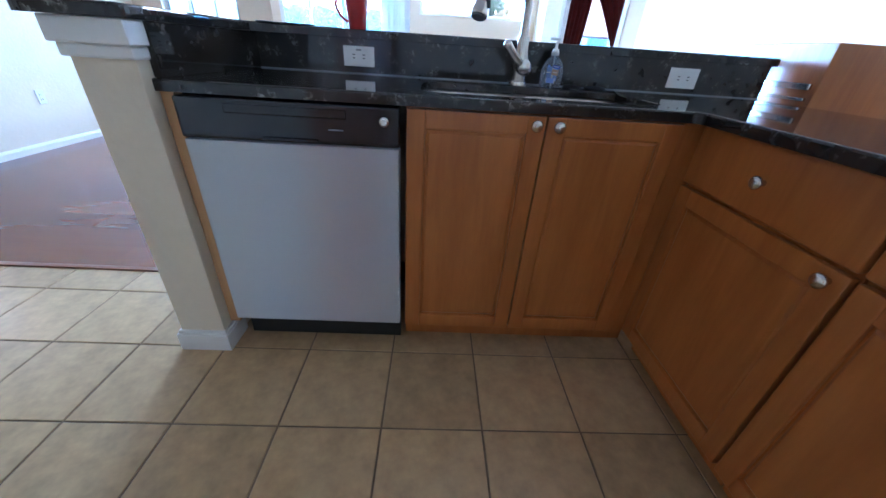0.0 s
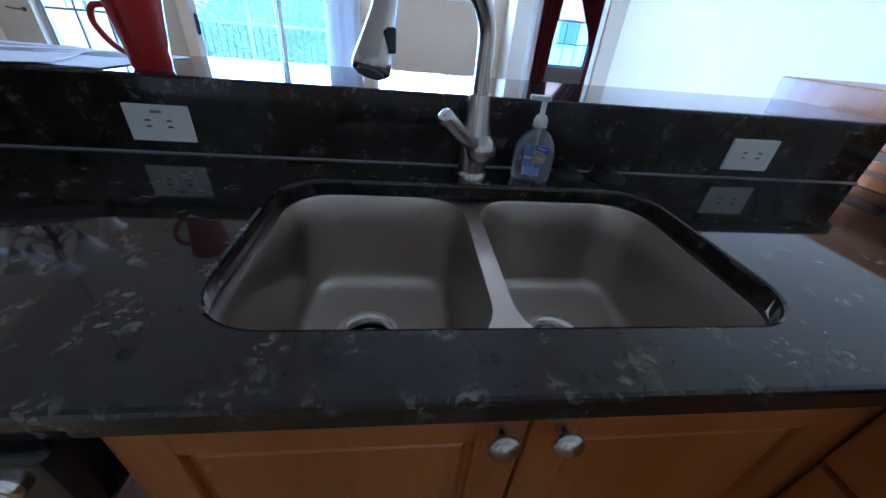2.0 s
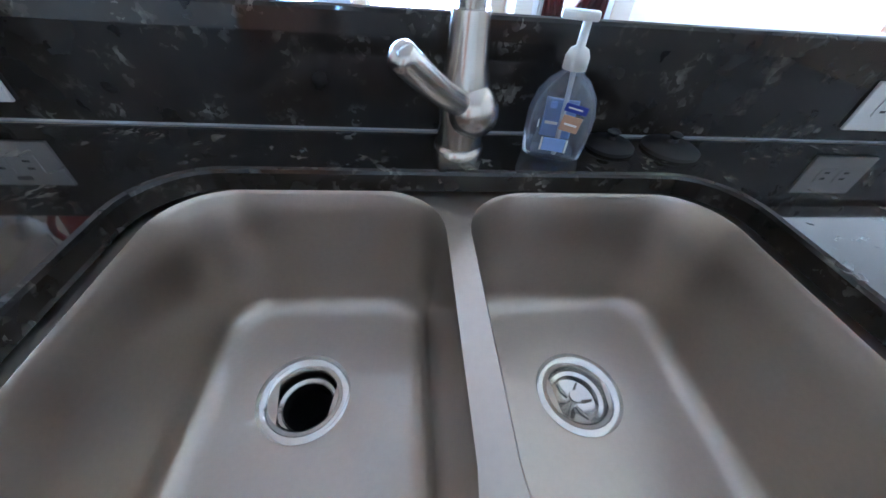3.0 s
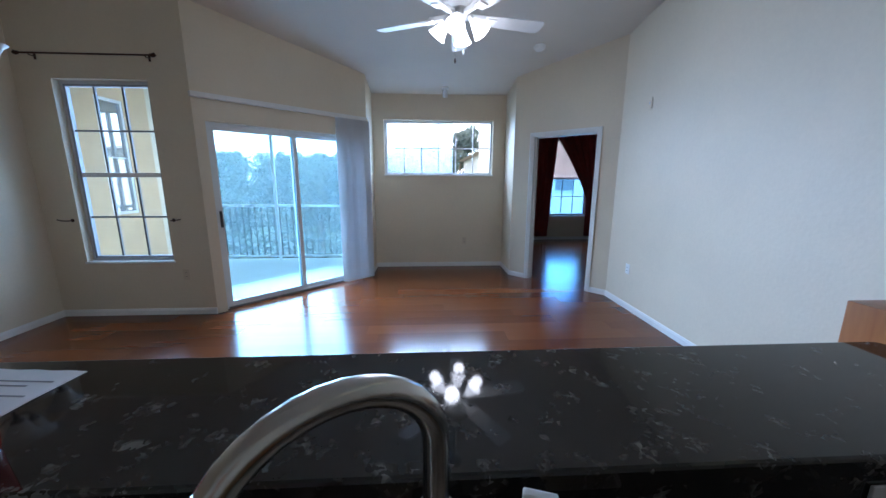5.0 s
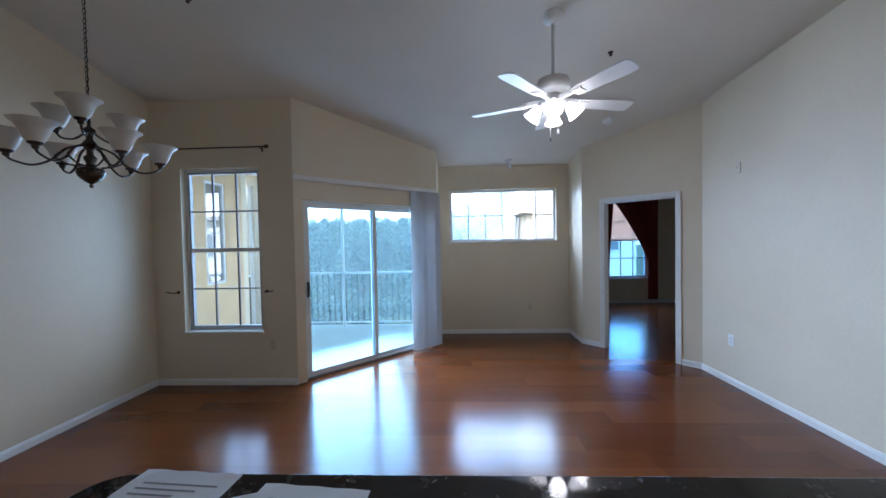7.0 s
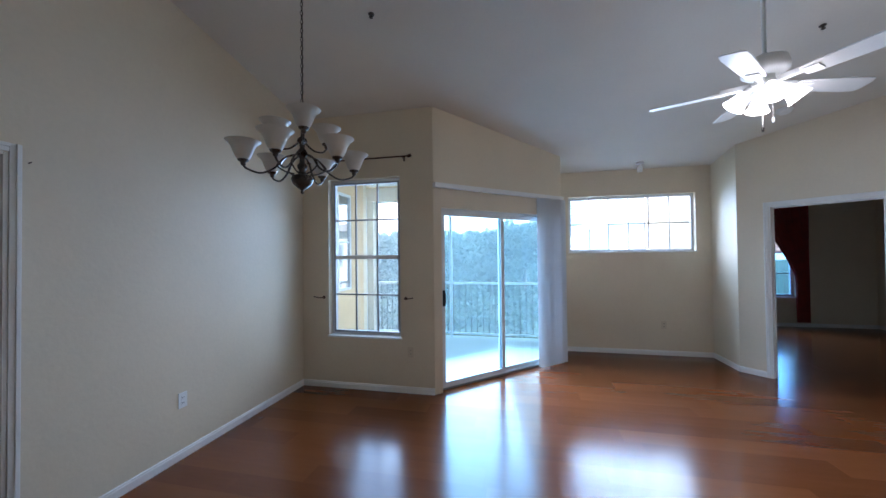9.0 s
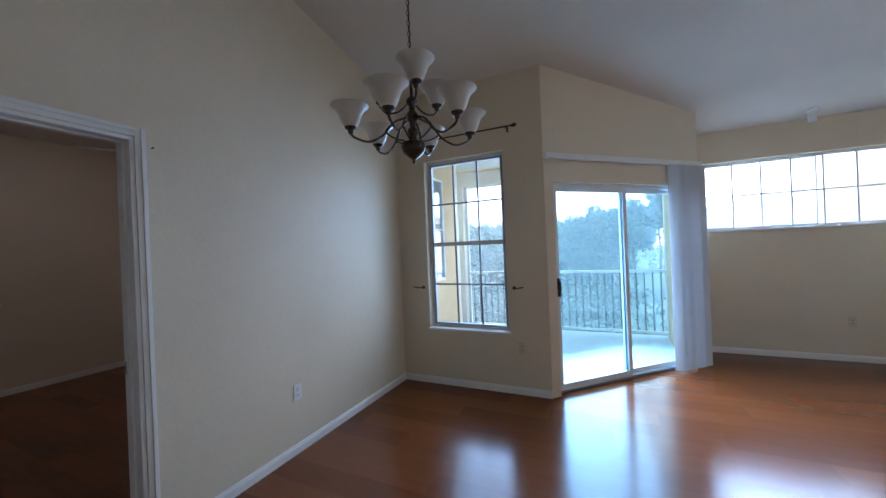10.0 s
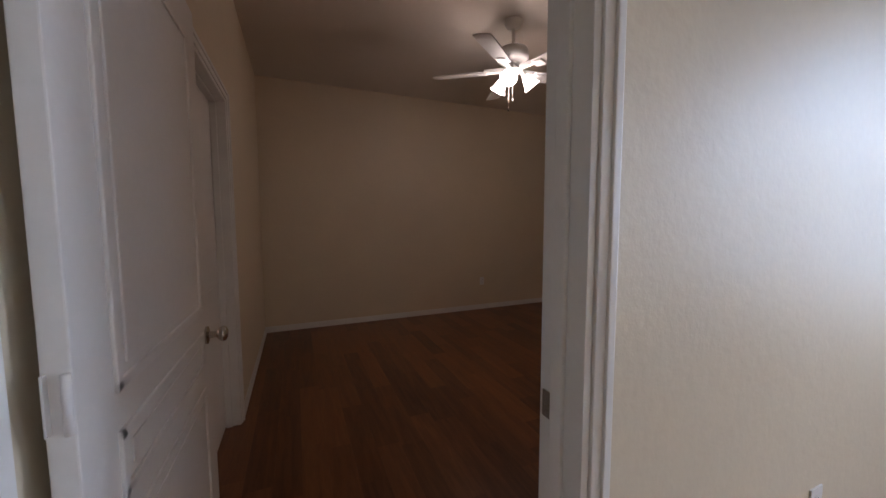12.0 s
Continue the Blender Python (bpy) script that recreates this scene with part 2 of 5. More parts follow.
_d = _n.new("ShaderNodeBsdfTranslucent")
_d.inputs["Color"].default_value = (0.72, 0.90, 1.0, 1)
_m = [k for k in _n if k.type == 'MIX_SHADER'][0]
_m.inputs["Fac"].default_value = 0.27
M_HAZE.node_tree.links.new(_d.outputs[0], _m.inputs[2])
# weaker copy: pale haze laid over the alcove's view, on its screen
M_MESH = M_HAZE.copy()
M_MESH.name = "alcove_screen_mesh"
[k for k in M_MESH.node_tree.nodes if k.type == 'MIX_SHADER'][0].inputs["Fac"].default_value = 0.13
M_BULB = glow("lit_glass_shade", (1.0, 0.97, 0.92), 1.9)
M_SHADEFAB = mat("pale_roller_shade", (0.78, 0.70, 0.66), 0.8, var=0.04)
_n = M_SHADEFAB.node_tree
_p, _t, _x = _n.nodes["Principled BSDF"], _n.nodes.new("ShaderNodeBsdfTranslucent"), _n.nodes.new("ShaderNodeMixShader")
_t.inputs["Color"].default_value = (0.85, 0.72, 0.68, 1)
_x.inputs["Fac"].default_value = 0.7
_n.links.new(_p.outputs[0], _x.inputs[1]); _n.links.new(_t.outputs[0], _x.inputs[2]); _n.links.new(_x.outputs[0], _n.nodes["Material Output"].inputs["Surface"])


# ---- mesh helpers ----
def box(bm, x0, x1, y0, y1, z0, z1, m=None):
    r = bmesh.ops.create_cube(bm, size=1.0)["verts"]
    for v in r:
        v.co = Vector(((x0 + x1) / 2 + v.co.x * (x1 - x0), (y0 + y1) / 2 + v.co.y * (y1 - y0), (z0 + z1) / 2 + v.co.z * (z1 - z0)))
        if m is not None:
            v.co = m @ v.co
    return r


def rbox(x0, x1, y0, y1, z0, z1, r=0.003, seg=2, m=None):
    bm = bmesh.new()
    box(bm, x0, x1, y0, y1, z0, z1)
    bmesh.ops.bevel(bm, geom=bm.edges[:], offset=r, segments=seg, affect='EDGES', profile=0.6)
    if m is not None:
        bm.transform(m)
    return bm


def lathe(profile, seg=24, m=None, caps=True):
    """A turned shape from (radius, height) pairs round z."""
    bm = bmesh.new()
    rings = []
    for r, z in profile:
        rings.append([bm.verts.new((r * math.cos(2 * math.pi * i / seg), r * math.sin(2 * math.pi * i / seg), z)) for i in range(seg)])
    for a, b in zip(rings, rings[1:]):
        for i in range(seg):
            bm.faces.new((a[i], a[(i + 1) % seg], b[(i + 1) % seg], b[i]))
    for f in bm.faces:
        f.smooth = True
    if caps:
        bm.faces.new(rings[0][::-1])
        bm.faces.new(rings[-1])
    if m is not None:
        bm.transform(m)
    return bm


def tube(points, radius, seg=14, radii=None):
    """A round bar along points, its ends closed."""
    bm = bmesh.new()
    pts = [Vector(p) for p in points]
    rings, ref = [], None
    for i, p in enumerate(pts):
        d = (pts[min(i + 1, len(pts) - 1)] - pts[max(i - 1, 0)]).normalized()
        if ref is None:
            ref = d.orthogonal().normalized()
        ref = (ref - d * ref.dot(d)).normalized()
        side = d.cross(ref)
        r = radii[i] if radii else radius
        rings.append([bm.verts.new(p + (ref * math.cos(2 * math.pi * k / seg) + side * math.sin(2 * math.pi * k / seg)) * r) for k in range(seg)])
    for a, b in zip(rings, rings[1:]):
        for k in range(seg):
            bm.faces.new((a[k], a[(k + 1) % seg], b[(k + 1) % seg], b[k])).smooth = True
    bm.faces.new(rings[0][::-1])
    bm.faces.new(rings[-1])
    return bm


def spline(points, n=8):
    """Points on a smooth curve through the given ones."""
    p = [Vector(q) for q in points]
    p = [p[0] * 2 - p[1]] + p + [p[-1] * 2 - p[-2]]
    out = []
    for i in range(1, len(p) - 2):
        for k in range(n):
            t = k / n
            a, b, c, d = p[i - 1], p[i], p[i + 1], p[i + 2]
            out.append(0.5 * (2 * b + (c - a) * t + (2 * a - 5 * b + 4 * c - d) * t * t + (3 * b - a - 3 * c + d) * t ** 3))
    out.append(p[-2])
    return out


def prism(outline, z0, z1):
    """An upright prism over an outline of (x, y)."""
    bm = bmesh.new()
    lo = [bm.verts.new((x, y, z0)) for x, y in outline]
    hi = [bm.verts.new((x, y, z1)) for x, y in outline]
    n = len(outline)
    bm.faces.new(lo[::-1])
    bm.faces.new(hi)
    for i in range(n):
        bm.faces.new((lo[i], lo[(i + 1) % n], hi[(i + 1) % n], hi[i]))
    bmesh.ops.recalc_face_normals(bm, faces=bm.faces[:])
    return bm


def join(*bms):
    out = bmesh.new()
    for b in bms:
        me = bpy.data.meshes.new("tmp")
        b.to_mesh(me)
        out.from_mesh(me)
        b.free()
        bpy.data.meshes.remove(me)
    return out


def mesh_of(bm, name, material, smooth=False):
    me = bpy.data.meshes.new(name)
    bmesh.ops.recalc_face_normals(bm, faces=bm.faces[:])
    round_part = sum(f.smooth for f in bm.faces) / max(1, len(bm.faces))
    bm.to_mesh(me)
    bm.free()
    me.materials.append(material)
    if smooth == "all":
        me.shade_smooth()
    elif smooth and round_part > 0.7:
        me.set_sharp_from_angle(angle=radians(50))
    return me


def single(name, bm, material, label="", category="", group="", kind="", smooth=False, m=None):
    ob = new(name, mesh_of(bm, name, material, smooth))
    if m is not None:
        ob.matrix_world = m
    return tagged(ob, label, category, group, kind)


def thing(name, place, label, category, group="", rz=0.0):
    e = new(name)
    e.matrix_world = pose(*place, 0, 0, rz)
    e.empty_display_size = 0.1
    return tagged(e, label, category, group)


def part(name, bm, material, parent, label="", smooth=True, m=None):
    ob = new(name, mesh_of(bm, name, material, smooth))
    ob.parent = parent
    if m is not None:
        ob.matrix_basis = m
    return tagged(ob, label)


# ---- the plan ----
LEFT, RIGHT, WIN_Y, FAR_Y = -3.535, 2.64, 3.97, 6.015
P0, P1 = Vector((-1.945, 3.97)), Vector((-0.47, 5.415))   # slider wall
A0, A1 = Vector((1.645, 5.415)), Vector((2.64, 4.37))     # wall with the door to the second bedroom
BACK = -3.2
T = 0.12


def ceil_z(y):
    return 3.125 + (3.96 - max(y, 0.6)) * 0.181


def wall(name, p, q, openings=(), top=None, thick=T, material=None, out=1, base=True, label="cream painted wall with orange-peel texture"):
    """A wall from p to q, its room face on that line, its thickness on the left of p to q (out=1) or on the right; openings: (s0, s1, z0, z1)."""
    p, q = Vector(p), Vector(q)
    d = (q - p)
    length = d.length
    d.normalize()
    nrm = Vector((-d.y, d.x)) * out
    cuts = sorted({0.0, length, *[s for o in openings for s in o[:2]]})
    tiers = sorted({0.0, *[z for o in openings for z in o[2:]], 99.0})
    bm = bmesh.new()
    made = {}

    def corner(i, k, j):
        if (i, k, j) not in made:
            w = p + d * cuts[i] + nrm * (thick * k)
            z = (top if top else ceil_z(w.y) + 0.03) if tiers[j] > 90 else tiers[j]
            made[i, k, j] = bm.verts.new((w.x, w.y, z))
        return made[i, k, j]

    def solid(i, j):
        if not (0 <= i < len(cuts) - 1 and 0 <= j < len(tiers) - 1):
            return False
        s, z = (cuts[i] + cuts[i + 1]) / 2, (tiers[j] + tiers[j + 1]) / 2
        return not any(o[0] < s < o[1] and o[2] < z < o[3] for o in openings)
    for i in range(len(cuts) - 1):
        for j in range(len(tiers) - 1):
            if not solid(i, j):
                continue
            for k in (0, 1):
                bm.faces.new([corner(i + u, k, j + v) for u, v in ((0, 0), (1, 0), (1, 1), (0, 1))])
            for di, dj, ends in ((-1, 0, ((0, 0), (0, 1))), (1, 0, ((1, 0), (1, 1))), (0, -1, ((0, 0), (1, 0))), (0, 1, ((0, 1), (1, 1)))):
                if not solid(i + di, j + dj):
                    (u0, v0), (u1, v1) = ends
                    bm.faces.new((corner(i + u0, 0, j + v0), corner(i + u1, 0, j + v1), corner(i + u1, 1, j + v1), corner(i + u0, 1, j + v0)))
    ob = single(name, bm, material or M_WALL, label, "wall", kind="structure")
    if base:
        gaps = [o for o in openings if o[2] <= 0]
        s = 0.0
        runs = []
        for o in sorted(gaps):
            runs.append((s, o[0] - 0.050))
            s = o[1] + 0.050
        runs.append((s, length))
        for a, b in runs:
            if b - a > 0.02:
                baseboard(p + d * a, p + d * b, -nrm)
    return ob


def baseboard(p, q, inward):
    """A skirting board with a stepped top."""
    d = (q - p)
    n = inward.normalized()
    bm = bmesh.new()
    prof = [(0.001, 0), (0.014, 0), (0.014, 0.048), (0.010, 0.056), (0.010, 0.062), (0.006, 0.069), (0.001, 0.069)]
    ends = []
    for base_pt in (p, q):
        ends.append([bm.verts.new((base_pt.x + n.x * k, base_pt.y + n.y * k, z)) for k, z in prof])
    m = len(prof)
    for i in range(m):
        bm.faces.new((ends[0][i], ends[0][(i + 1) % m], ends[1][(i + 1) % m], ends[1][i]))
    bm.faces.new(ends[0])
    bm.faces.new(ends[1][::-1])
    single("baseboard", bm, M_TRIM, "white painted wooden baseboard along the wall", "baseboard", kind="structure")


# walls of the main room
wall("wall_left", (LEFT, BACK), (LEFT, WIN_Y), [(0.645 - BACK, 1.525 - BACK, 0, 2.05)], out=1)
wall("wall_dining", (LEFT - T, WIN_Y), (P0.x, P0.y), [(0.455, 1.33, 0.59, 2.385)], out=1)
SL = (P1 - P0).length
wall("wall_slider", P0, P1, [(0.10, 1.93, 0, 2.03)], out=1, base=False)
wall("wall_alcove_left", P1, (P1.x, FAR_Y), out=1)
wall("wall_alcove_far", (P1.x - T, FAR_Y), (A0.x + T, FAR_Y), [(-0.296 - P1.x + T, 1.447 - P1.x + T, 1.52, 2.37)], out=1)
wall("wall_alcove_right", (A0.x, FAR_Y), A0, out=1)
AL = (A1 - A0).length
wall("wall_bedroom_door", A0, A1, [(0.31, 1.19, 0, 2.04)], out=1)
wall("wall_right", A1, (RIGHT, BACK), out=1)
wall("wall_back", (RIGHT + T, BACK), (LEFT - T, BACK), out=1)

# ceiling of the main room
bm = bmesh.new()
for y0, y1 in ((BACK - T, 0.6), (0.6, FAR_Y + T)):
    vs = []
    for y in (y0, y1):
        z = ceil_z(y)
        vs.append([bm.verts.new((x, y, zz)) for x, zz in ((LEFT - T, z), (RIGHT + 2.0, z), (RIGHT + 2.0, z + 0.1), (LEFT - T, z + 0.1))])
    for i in range(4):
        bm.faces.new((vs[0][i], vs[0][(i + 1) % 4], vs[1][(i + 1) % 4], vs[1][i]))
    bm.faces.new(vs[0]); bm.faces.new(vs[1][::-1])
single("ceiling", bm, M_CEIL, "pale vaulted ceiling sloping down to the alcove", "ceiling", kind="structure")

# first bedroom, behind the left wall
B1X, B1Y0, B1Y1, B1H = -7.60, 0.64, 5.6, 2.95
wall("wall_bedroom_side", (B1X, B1Y0), (LEFT - T, B1Y0), [(2.03, 2.86, 0, 2.05)], top=B1H + .03, out=-1)
wall("wall_bedroom_far", (B1X, B1Y1), (B1X, B1Y0), top=B1H + .03, out=-1)
wall("wall_bedroom_north", (LEFT, B1Y1), (B1X - T, B1Y1), top=B1H + .03, out=-1)
wall("wall_bedroom_east", (LEFT - T, WIN_Y + T), (LEFT - T, B1Y1), [(0.70, 1.10, 1.0, 2.42)], top=B1H + .03, thick=T, out=-1, base=False, material=M_STUCCO, label="yellow stucco outer wall beside the balcony")
bm = bmesh.new()
box(bm, B1X - T, LEFT - T - 0.001, B1Y0 - 1.6, B1Y1 + T, B1H, B1H + 0.1)
single("ceiling_bedroom", bm, M_CEIL, "flat pale bedroom ceiling", "ceiling", kind="structure")
# the closet behind the bedroom's side opening
wall("wall_closet_back", (B1X, B1Y0 - 1.4), (LEFT - T, B1Y0 - 1.4), top=B1H, out=-1)
wall("wall_closet_left", (-6.4, B1Y0 - 1.4), (-6.4, B1Y0 - T), top=B1H, out=1, base=False)

# second bedroom, behind the angled wall
B2X0, B2X1, B2Y = A0.x + T, 5.6, 8.6
wall("wall_bedroom_two_left", (B2X0, B2Y), (B2X0, FAR_Y + T), top=3.0, out=-1)
wall("wall_bedroom_two_window", (B2X1 + T, B2Y), (B2X0 - T, B2Y), [(B2X1 + T - 4.30, B2X1 + T - 3.38, 0.58, 2.39)], top=3.0, out=-1)
wall("wall_bedroom_two_right", (B2X1, 2.6), (B2X1, B2Y), top=3.0, out=-1)
wall("wall_bedroom_two_near", (RIGHT + T, 2.6), (B2X1 + T, 2.6), top=3.0, out=-1)
bm = prism([(B2X0 - T, B2Y + T), (B2X0 - T, 6.14), (A0.x + T, 6.14), (A0.x + 0.2, 5.45), (A1.x + T, 4.5), (A1.x + T, 2.5), (B2X1 + T, 2.5), (B2X1 + T, B2Y + T)], 2.74, 2.84)
single("ceiling_bedroom_two", bm, M_CEIL, "flat pale ceiling of the second bedroom", "ceiling", kind="structure")


def frame_on(p, d, z=0.0):
    """The pose whose x runs along the wall, whose y points out of the room, at p."""
    d = Vector((d.x, d.y, 0)).normalized()
    n = Vector((-d.y, d.x, 0))
    m = Matrix.Identity(4)
    m.col[0][:3], m.col[1][:3], m.col[2][:3], m.col[3][:3] = d, n, (0, 0, 1), (p[0], p[1], z)
    return m


def setting(name, m, label, category):
    e = new(name)
    e.matrix_world = m
    return tagged(e, label, category, kind="structure")


def ring(w, h, b, y0, y1, z=0.0, x=0.0):
    """Four bars round an opening w x h, b wide."""
    bm = bmesh.new()
    box(bm, x, x + b, y0, y1, z, z + h)
    box(bm, x + w - b, x + w, y0, y1, z, z + h)
    box(bm, x + b, x + w - b, y0, y1, z, z + b)
    box(bm, x + b, x + w - b, y0, y1, z + h - b, z + h)
    return bm


def pane_part(x0, x1, z0, z1, y, parent, material=None):
    bm = bmesh.new()
    box(bm, x0, x1, y - 0.002, y + 0.002, z0, z1)
    ob = part("pane", bm, material or M_PANE, parent, smooth=False)
    ob.visible_shadow = False
    return ob


def window_unit(name, m, w, h, cols, rows, label, hung=True, dark=False, pane=None):
    """A window set back in its opening: frame, sashes, muntins, panes and sill."""
    win = setting(name, m, label, "window")
    fr = M_ALU
    bars = M_ALU if dark else M_GREYBAR
    part("window_frame", ring(w, h, 0.035, 0.075, 0.115), fr, win, smooth=False)
    bm = rbox(-0.012, w + 0.012, -0.014, 0.075, -0.016, 0.006, 0.004)
    part("window_sill", bm, M_TRIM, win, "white sill board")
    if hung:
        part("meeting_rail", rbox(0.035, w - 0.035, 0.07, 0.105, h * 0.5 - 0.022, h * 0.5 + 0.022, 0.003), fr, win)
        part("sash", ring(w - 0.066, h - 0.066, 0.020, 0.068, 0.108, 0.033, 0.033), M_SASH, win, "sash with the frame's shade put into its grey", smooth=False)
    xs = [0.035 + (w - 0.07) * i / cols for i in range(cols + 1)]
    zs = [0.035 + (h - 0.07) * i / rows for i in range(rows + 1)]
    for x in xs[1:-1]:
        part("muntin", rbox(x - 0.009, x + 0.009, 0.080, 0.100, 0.036, h - 0.036, 0.002), bars, win)
    for i, z in enumerate(zs[1:-1]):
        if not (hung and abs(z - h / 2) < 0.02):
            part("muntin", rbox(0.036, w - 0.036, 0.081, 0.099, z - 0.009, z + 0.009, 0.002), bars, win)
    pane_part(0.034, w - 0.034, 0.034, h - 0.034, 0.088, win, pane or (M_CLEAR if dark else M_PALE))
    return win


def casing(parent, w, h, y, sign, cw=0.047):
    """A moulded door casing round an opening w x h on one face of the wall."""
    for x0, x1, z0, z1 in ((-cw, -0.003, 0.0, h + cw), (w + 0.003, w + cw, 0.0, h + cw), (-0.003, w + 0.003, h + 0.003, h + cw)):
        vert = z1 - z0 > 1
        bms = []
        for k, t in ((0.0, 0.011), (0.55, 0.018)):
            ya, yb = (y - t, y - 0.0005) if sign < 0 else (y + 0.0005, y + t)
            if vert:
                if x0 < 0:
                    bms.append(rbox(x0, x1 - (x1 - x0) * k, ya, yb, z0, z1, 0.003))
                else:
                    bms.append(rbox(x0 + (x1 - x0) * k, x1, ya, yb, z0, z1, 0.003))
            else:
                bms.append(rbox(x0, x1, ya, yb, z0 + (z1 - z0) * k, z1, 0.003))
        part("casing", join(*bms), M_TRIM, parent)


def doorway(name, m, w, h, label, thick=T):
    """A cased opening with jambs and a stop; the casing stands on both faces."""
    e = setting(name, m, label, "door frame")
    for x0, x1, z0, z1 in ((-0.002, 0.016, 0, h), (w - 0.016, w + 0.002, 0, h), (0.016, w - 0.016, h - 0.016, h + 0.002)):
        part("jamb", rbox(x0, x1, -0.004, thick + 0.004, z0, z1, 0.002), M_TRIM, e)
    part("door_stop", join(rbox(0.016, 0.027, 0.045, 0.080, 0, h - 0.016, 0.003), rbox(w - 0.027, w - 0.016, 0.045, 0.080, 0, h - 0.016, 0.003), rbox(0.027, w - 0.027, 0.045, 0.080, h - 0.027, h - 0.016, 0.003)), M_TRIM, e)
    casing(e, w, h, 0.0, -1)
    casing(e, w, h, thick, 1)
    return e


D1 = Vector((0, 1, 0))
m_left = frame_on((LEFT, 0.645), D1)
door_left = doorway("door_frame_1", m_left, 0.880, 2.05, "white cased doorway into the dim bedroom")
part("strike_plate", rbox(0.8605, 0.8642, 0.085, 0.112, 0.88, 0.94, 0.001), M_NICKEL, door_left, "nickel strike plate")
dw = (P1 - P0).normalized()
dA = (A1 - A0).normalized()
m_bed2 = frame_on(A0 + dA * 0.31, dA)
doorway("door_frame_2", m_bed2, 0.88, 2.04, "white cased doorway into the second bedroom")

closet = doorway("door_frame_3", frame_on((B1X + 2.86, B1Y0), Vector((-1, 0, 0))), 0.83, 2.05, "white cased closet doorway in the bedroom")
closet_leaf = part("closet_door", rbox(0.018, 0.812, 0.082, 0.115, 0.008, 2.030, 0.003), M_TRIM, closet, "white closed closet door")
for z0, z1 in ((0.20, 0.93), (1.05, 1.88)):
    part("door_panel", rbox(0.13, 0.70, 0.077, 0.083, z0, z1, 0.0028), M_TRIM, closet_leaf)
window_unit("window_1", frame_on((LEFT - T + 0.455, WIN_Y), Vector((1, 0, 0)), 0.59), 0.875, 1.795, 3, 4, "white single-hung dining window with grey muntins")
alcove_window = window_unit("window_2", frame_on((-0.296, FAR_Y), Vector((1, 0, 0)), 1.52), 1.743, 0.85, 6, 2, "wide high white window in the alcove", hung=False, dark=True)
bm = bmesh.new()
box(bm, 0.036, 1.10, 0.1075, 0.1085, 0.036, 0.814)
part("insect_screen", bm, M_MESH, alcove_window, "fine insect screen over one part, pale haze in its colour", smooth=False).visible_shadow = False
part("screen_frame", ring(1.07, 0.79, 0.014, 0.104, 0.112, 0.030, 0.034), M_ALU, alcove_window, smooth=False)
bed_window = window_unit("window_3", frame_on((3.38, B2Y), Vector((1, 0, 0)), 0.58), 0.92, 1.81, 3, 4, "bedroom window with red curtains")
bm = bmesh.new()
box(bm, 0.036, 0.884, 0.1095, 0.1105, 0.036, 0.905)
part("insect_screen", bm, M_MESH_BLUE, bed_window, "fine insect screen on the lower sash, blue haze in its tint", smooth=False).visible_shadow = False
window_unit("window_4", frame_on((LEFT - T, WIN_Y + T + 1.10), Vector((0, -1, 0)), 1.0), 0.40, 1.42, 1, 2, "bedroom window facing the balcony", hung=False, dark=True, pane=M_SKYPANE)

# sliding glass door
m_sl = frame_on(P0 + dw * 0.10, dw)
SW, SH = 1.83, 2.03
sl = setting("door_1", m_sl, "white aluminium sliding glass door to the balcony, closed", "sliding door")
part("door_frame", ring(SW, SH, 0.032, 0.06, 0.118), M_ALU, sl, smooth=False)
part("door_track", join(rbox(0.03, SW - 0.03, 0.055, 0.112, 0.001, 0.020, 0.002), rbox(0.03, SW - 0.03, 0.075, 0.080, 0.020, 0.032, 0.001)), M_GREYBAR, sl)
for nm, x0, w, y0 in (("sliding_panel", 0.034, 0.93, 0.066), ("fixed_panel", 0.90, 0.896, 0.092)):
    p_ = part(nm, ring(w, SH - 0.066, 0.048, y0, y0 + 0.022, 0.033, x0), M_ALU, sl, smooth=False)
    pane_part(x0 + 0.047, x0 + w - 0.047, 0.081, SH - 0.080, y0 + 0.011, p_)
    if nm == "sliding_panel":
        part("handle", join(rbox(x0 + 0.010, x0 + 0.036, y0 - 0.030, y0 - 0.002, 0.93, 1.11, 0.006), rbox(x0 + 0.014, x0 + 0.032, y0 - 0.045, y0 - 0.028, 0.96, 1.08, 0.005)), M_BLACK, p_, "black pull handle")

# vertical blinds drawn to one end
bl = thing("vertical_blind", (0, 0, 0), "pale grey vertical blinds stacked beside the sliding door", "blind")
bl.matrix_world = frame_on(P0, dw)
part("head_rail", rbox(-0.02, SL - 0.03, -0.075, -0.022, 2.235, 2.285, 0.004), M_TRIM, bl)
rnd = random.Random(4)
for i in range(19):
    s = 1.585 + i * 0.0238
    part("slat", rbox(-0.044, 0.044, -0.0008, 0.0008, 0.03, 2.235, 0.0004, 1), M_BLIND, bl, smooth=False, m=pose(s, -0.062, 0, 0, 0, -50 + rnd.uniform(-7, 7)))
part("wand", tube([(1.64, -0.07, 2.22), (1.645, -0.072, 0.95)], 0.005), M_WHITE, bl)

# ---- bedroom door leaf ----
leaf = thing("panel_door", (LEFT - T - 0.042, 0.707, 0.008), "white moulded panel door standing open into the bedroom", "door")
W_, H_ = 0.845, 2.02


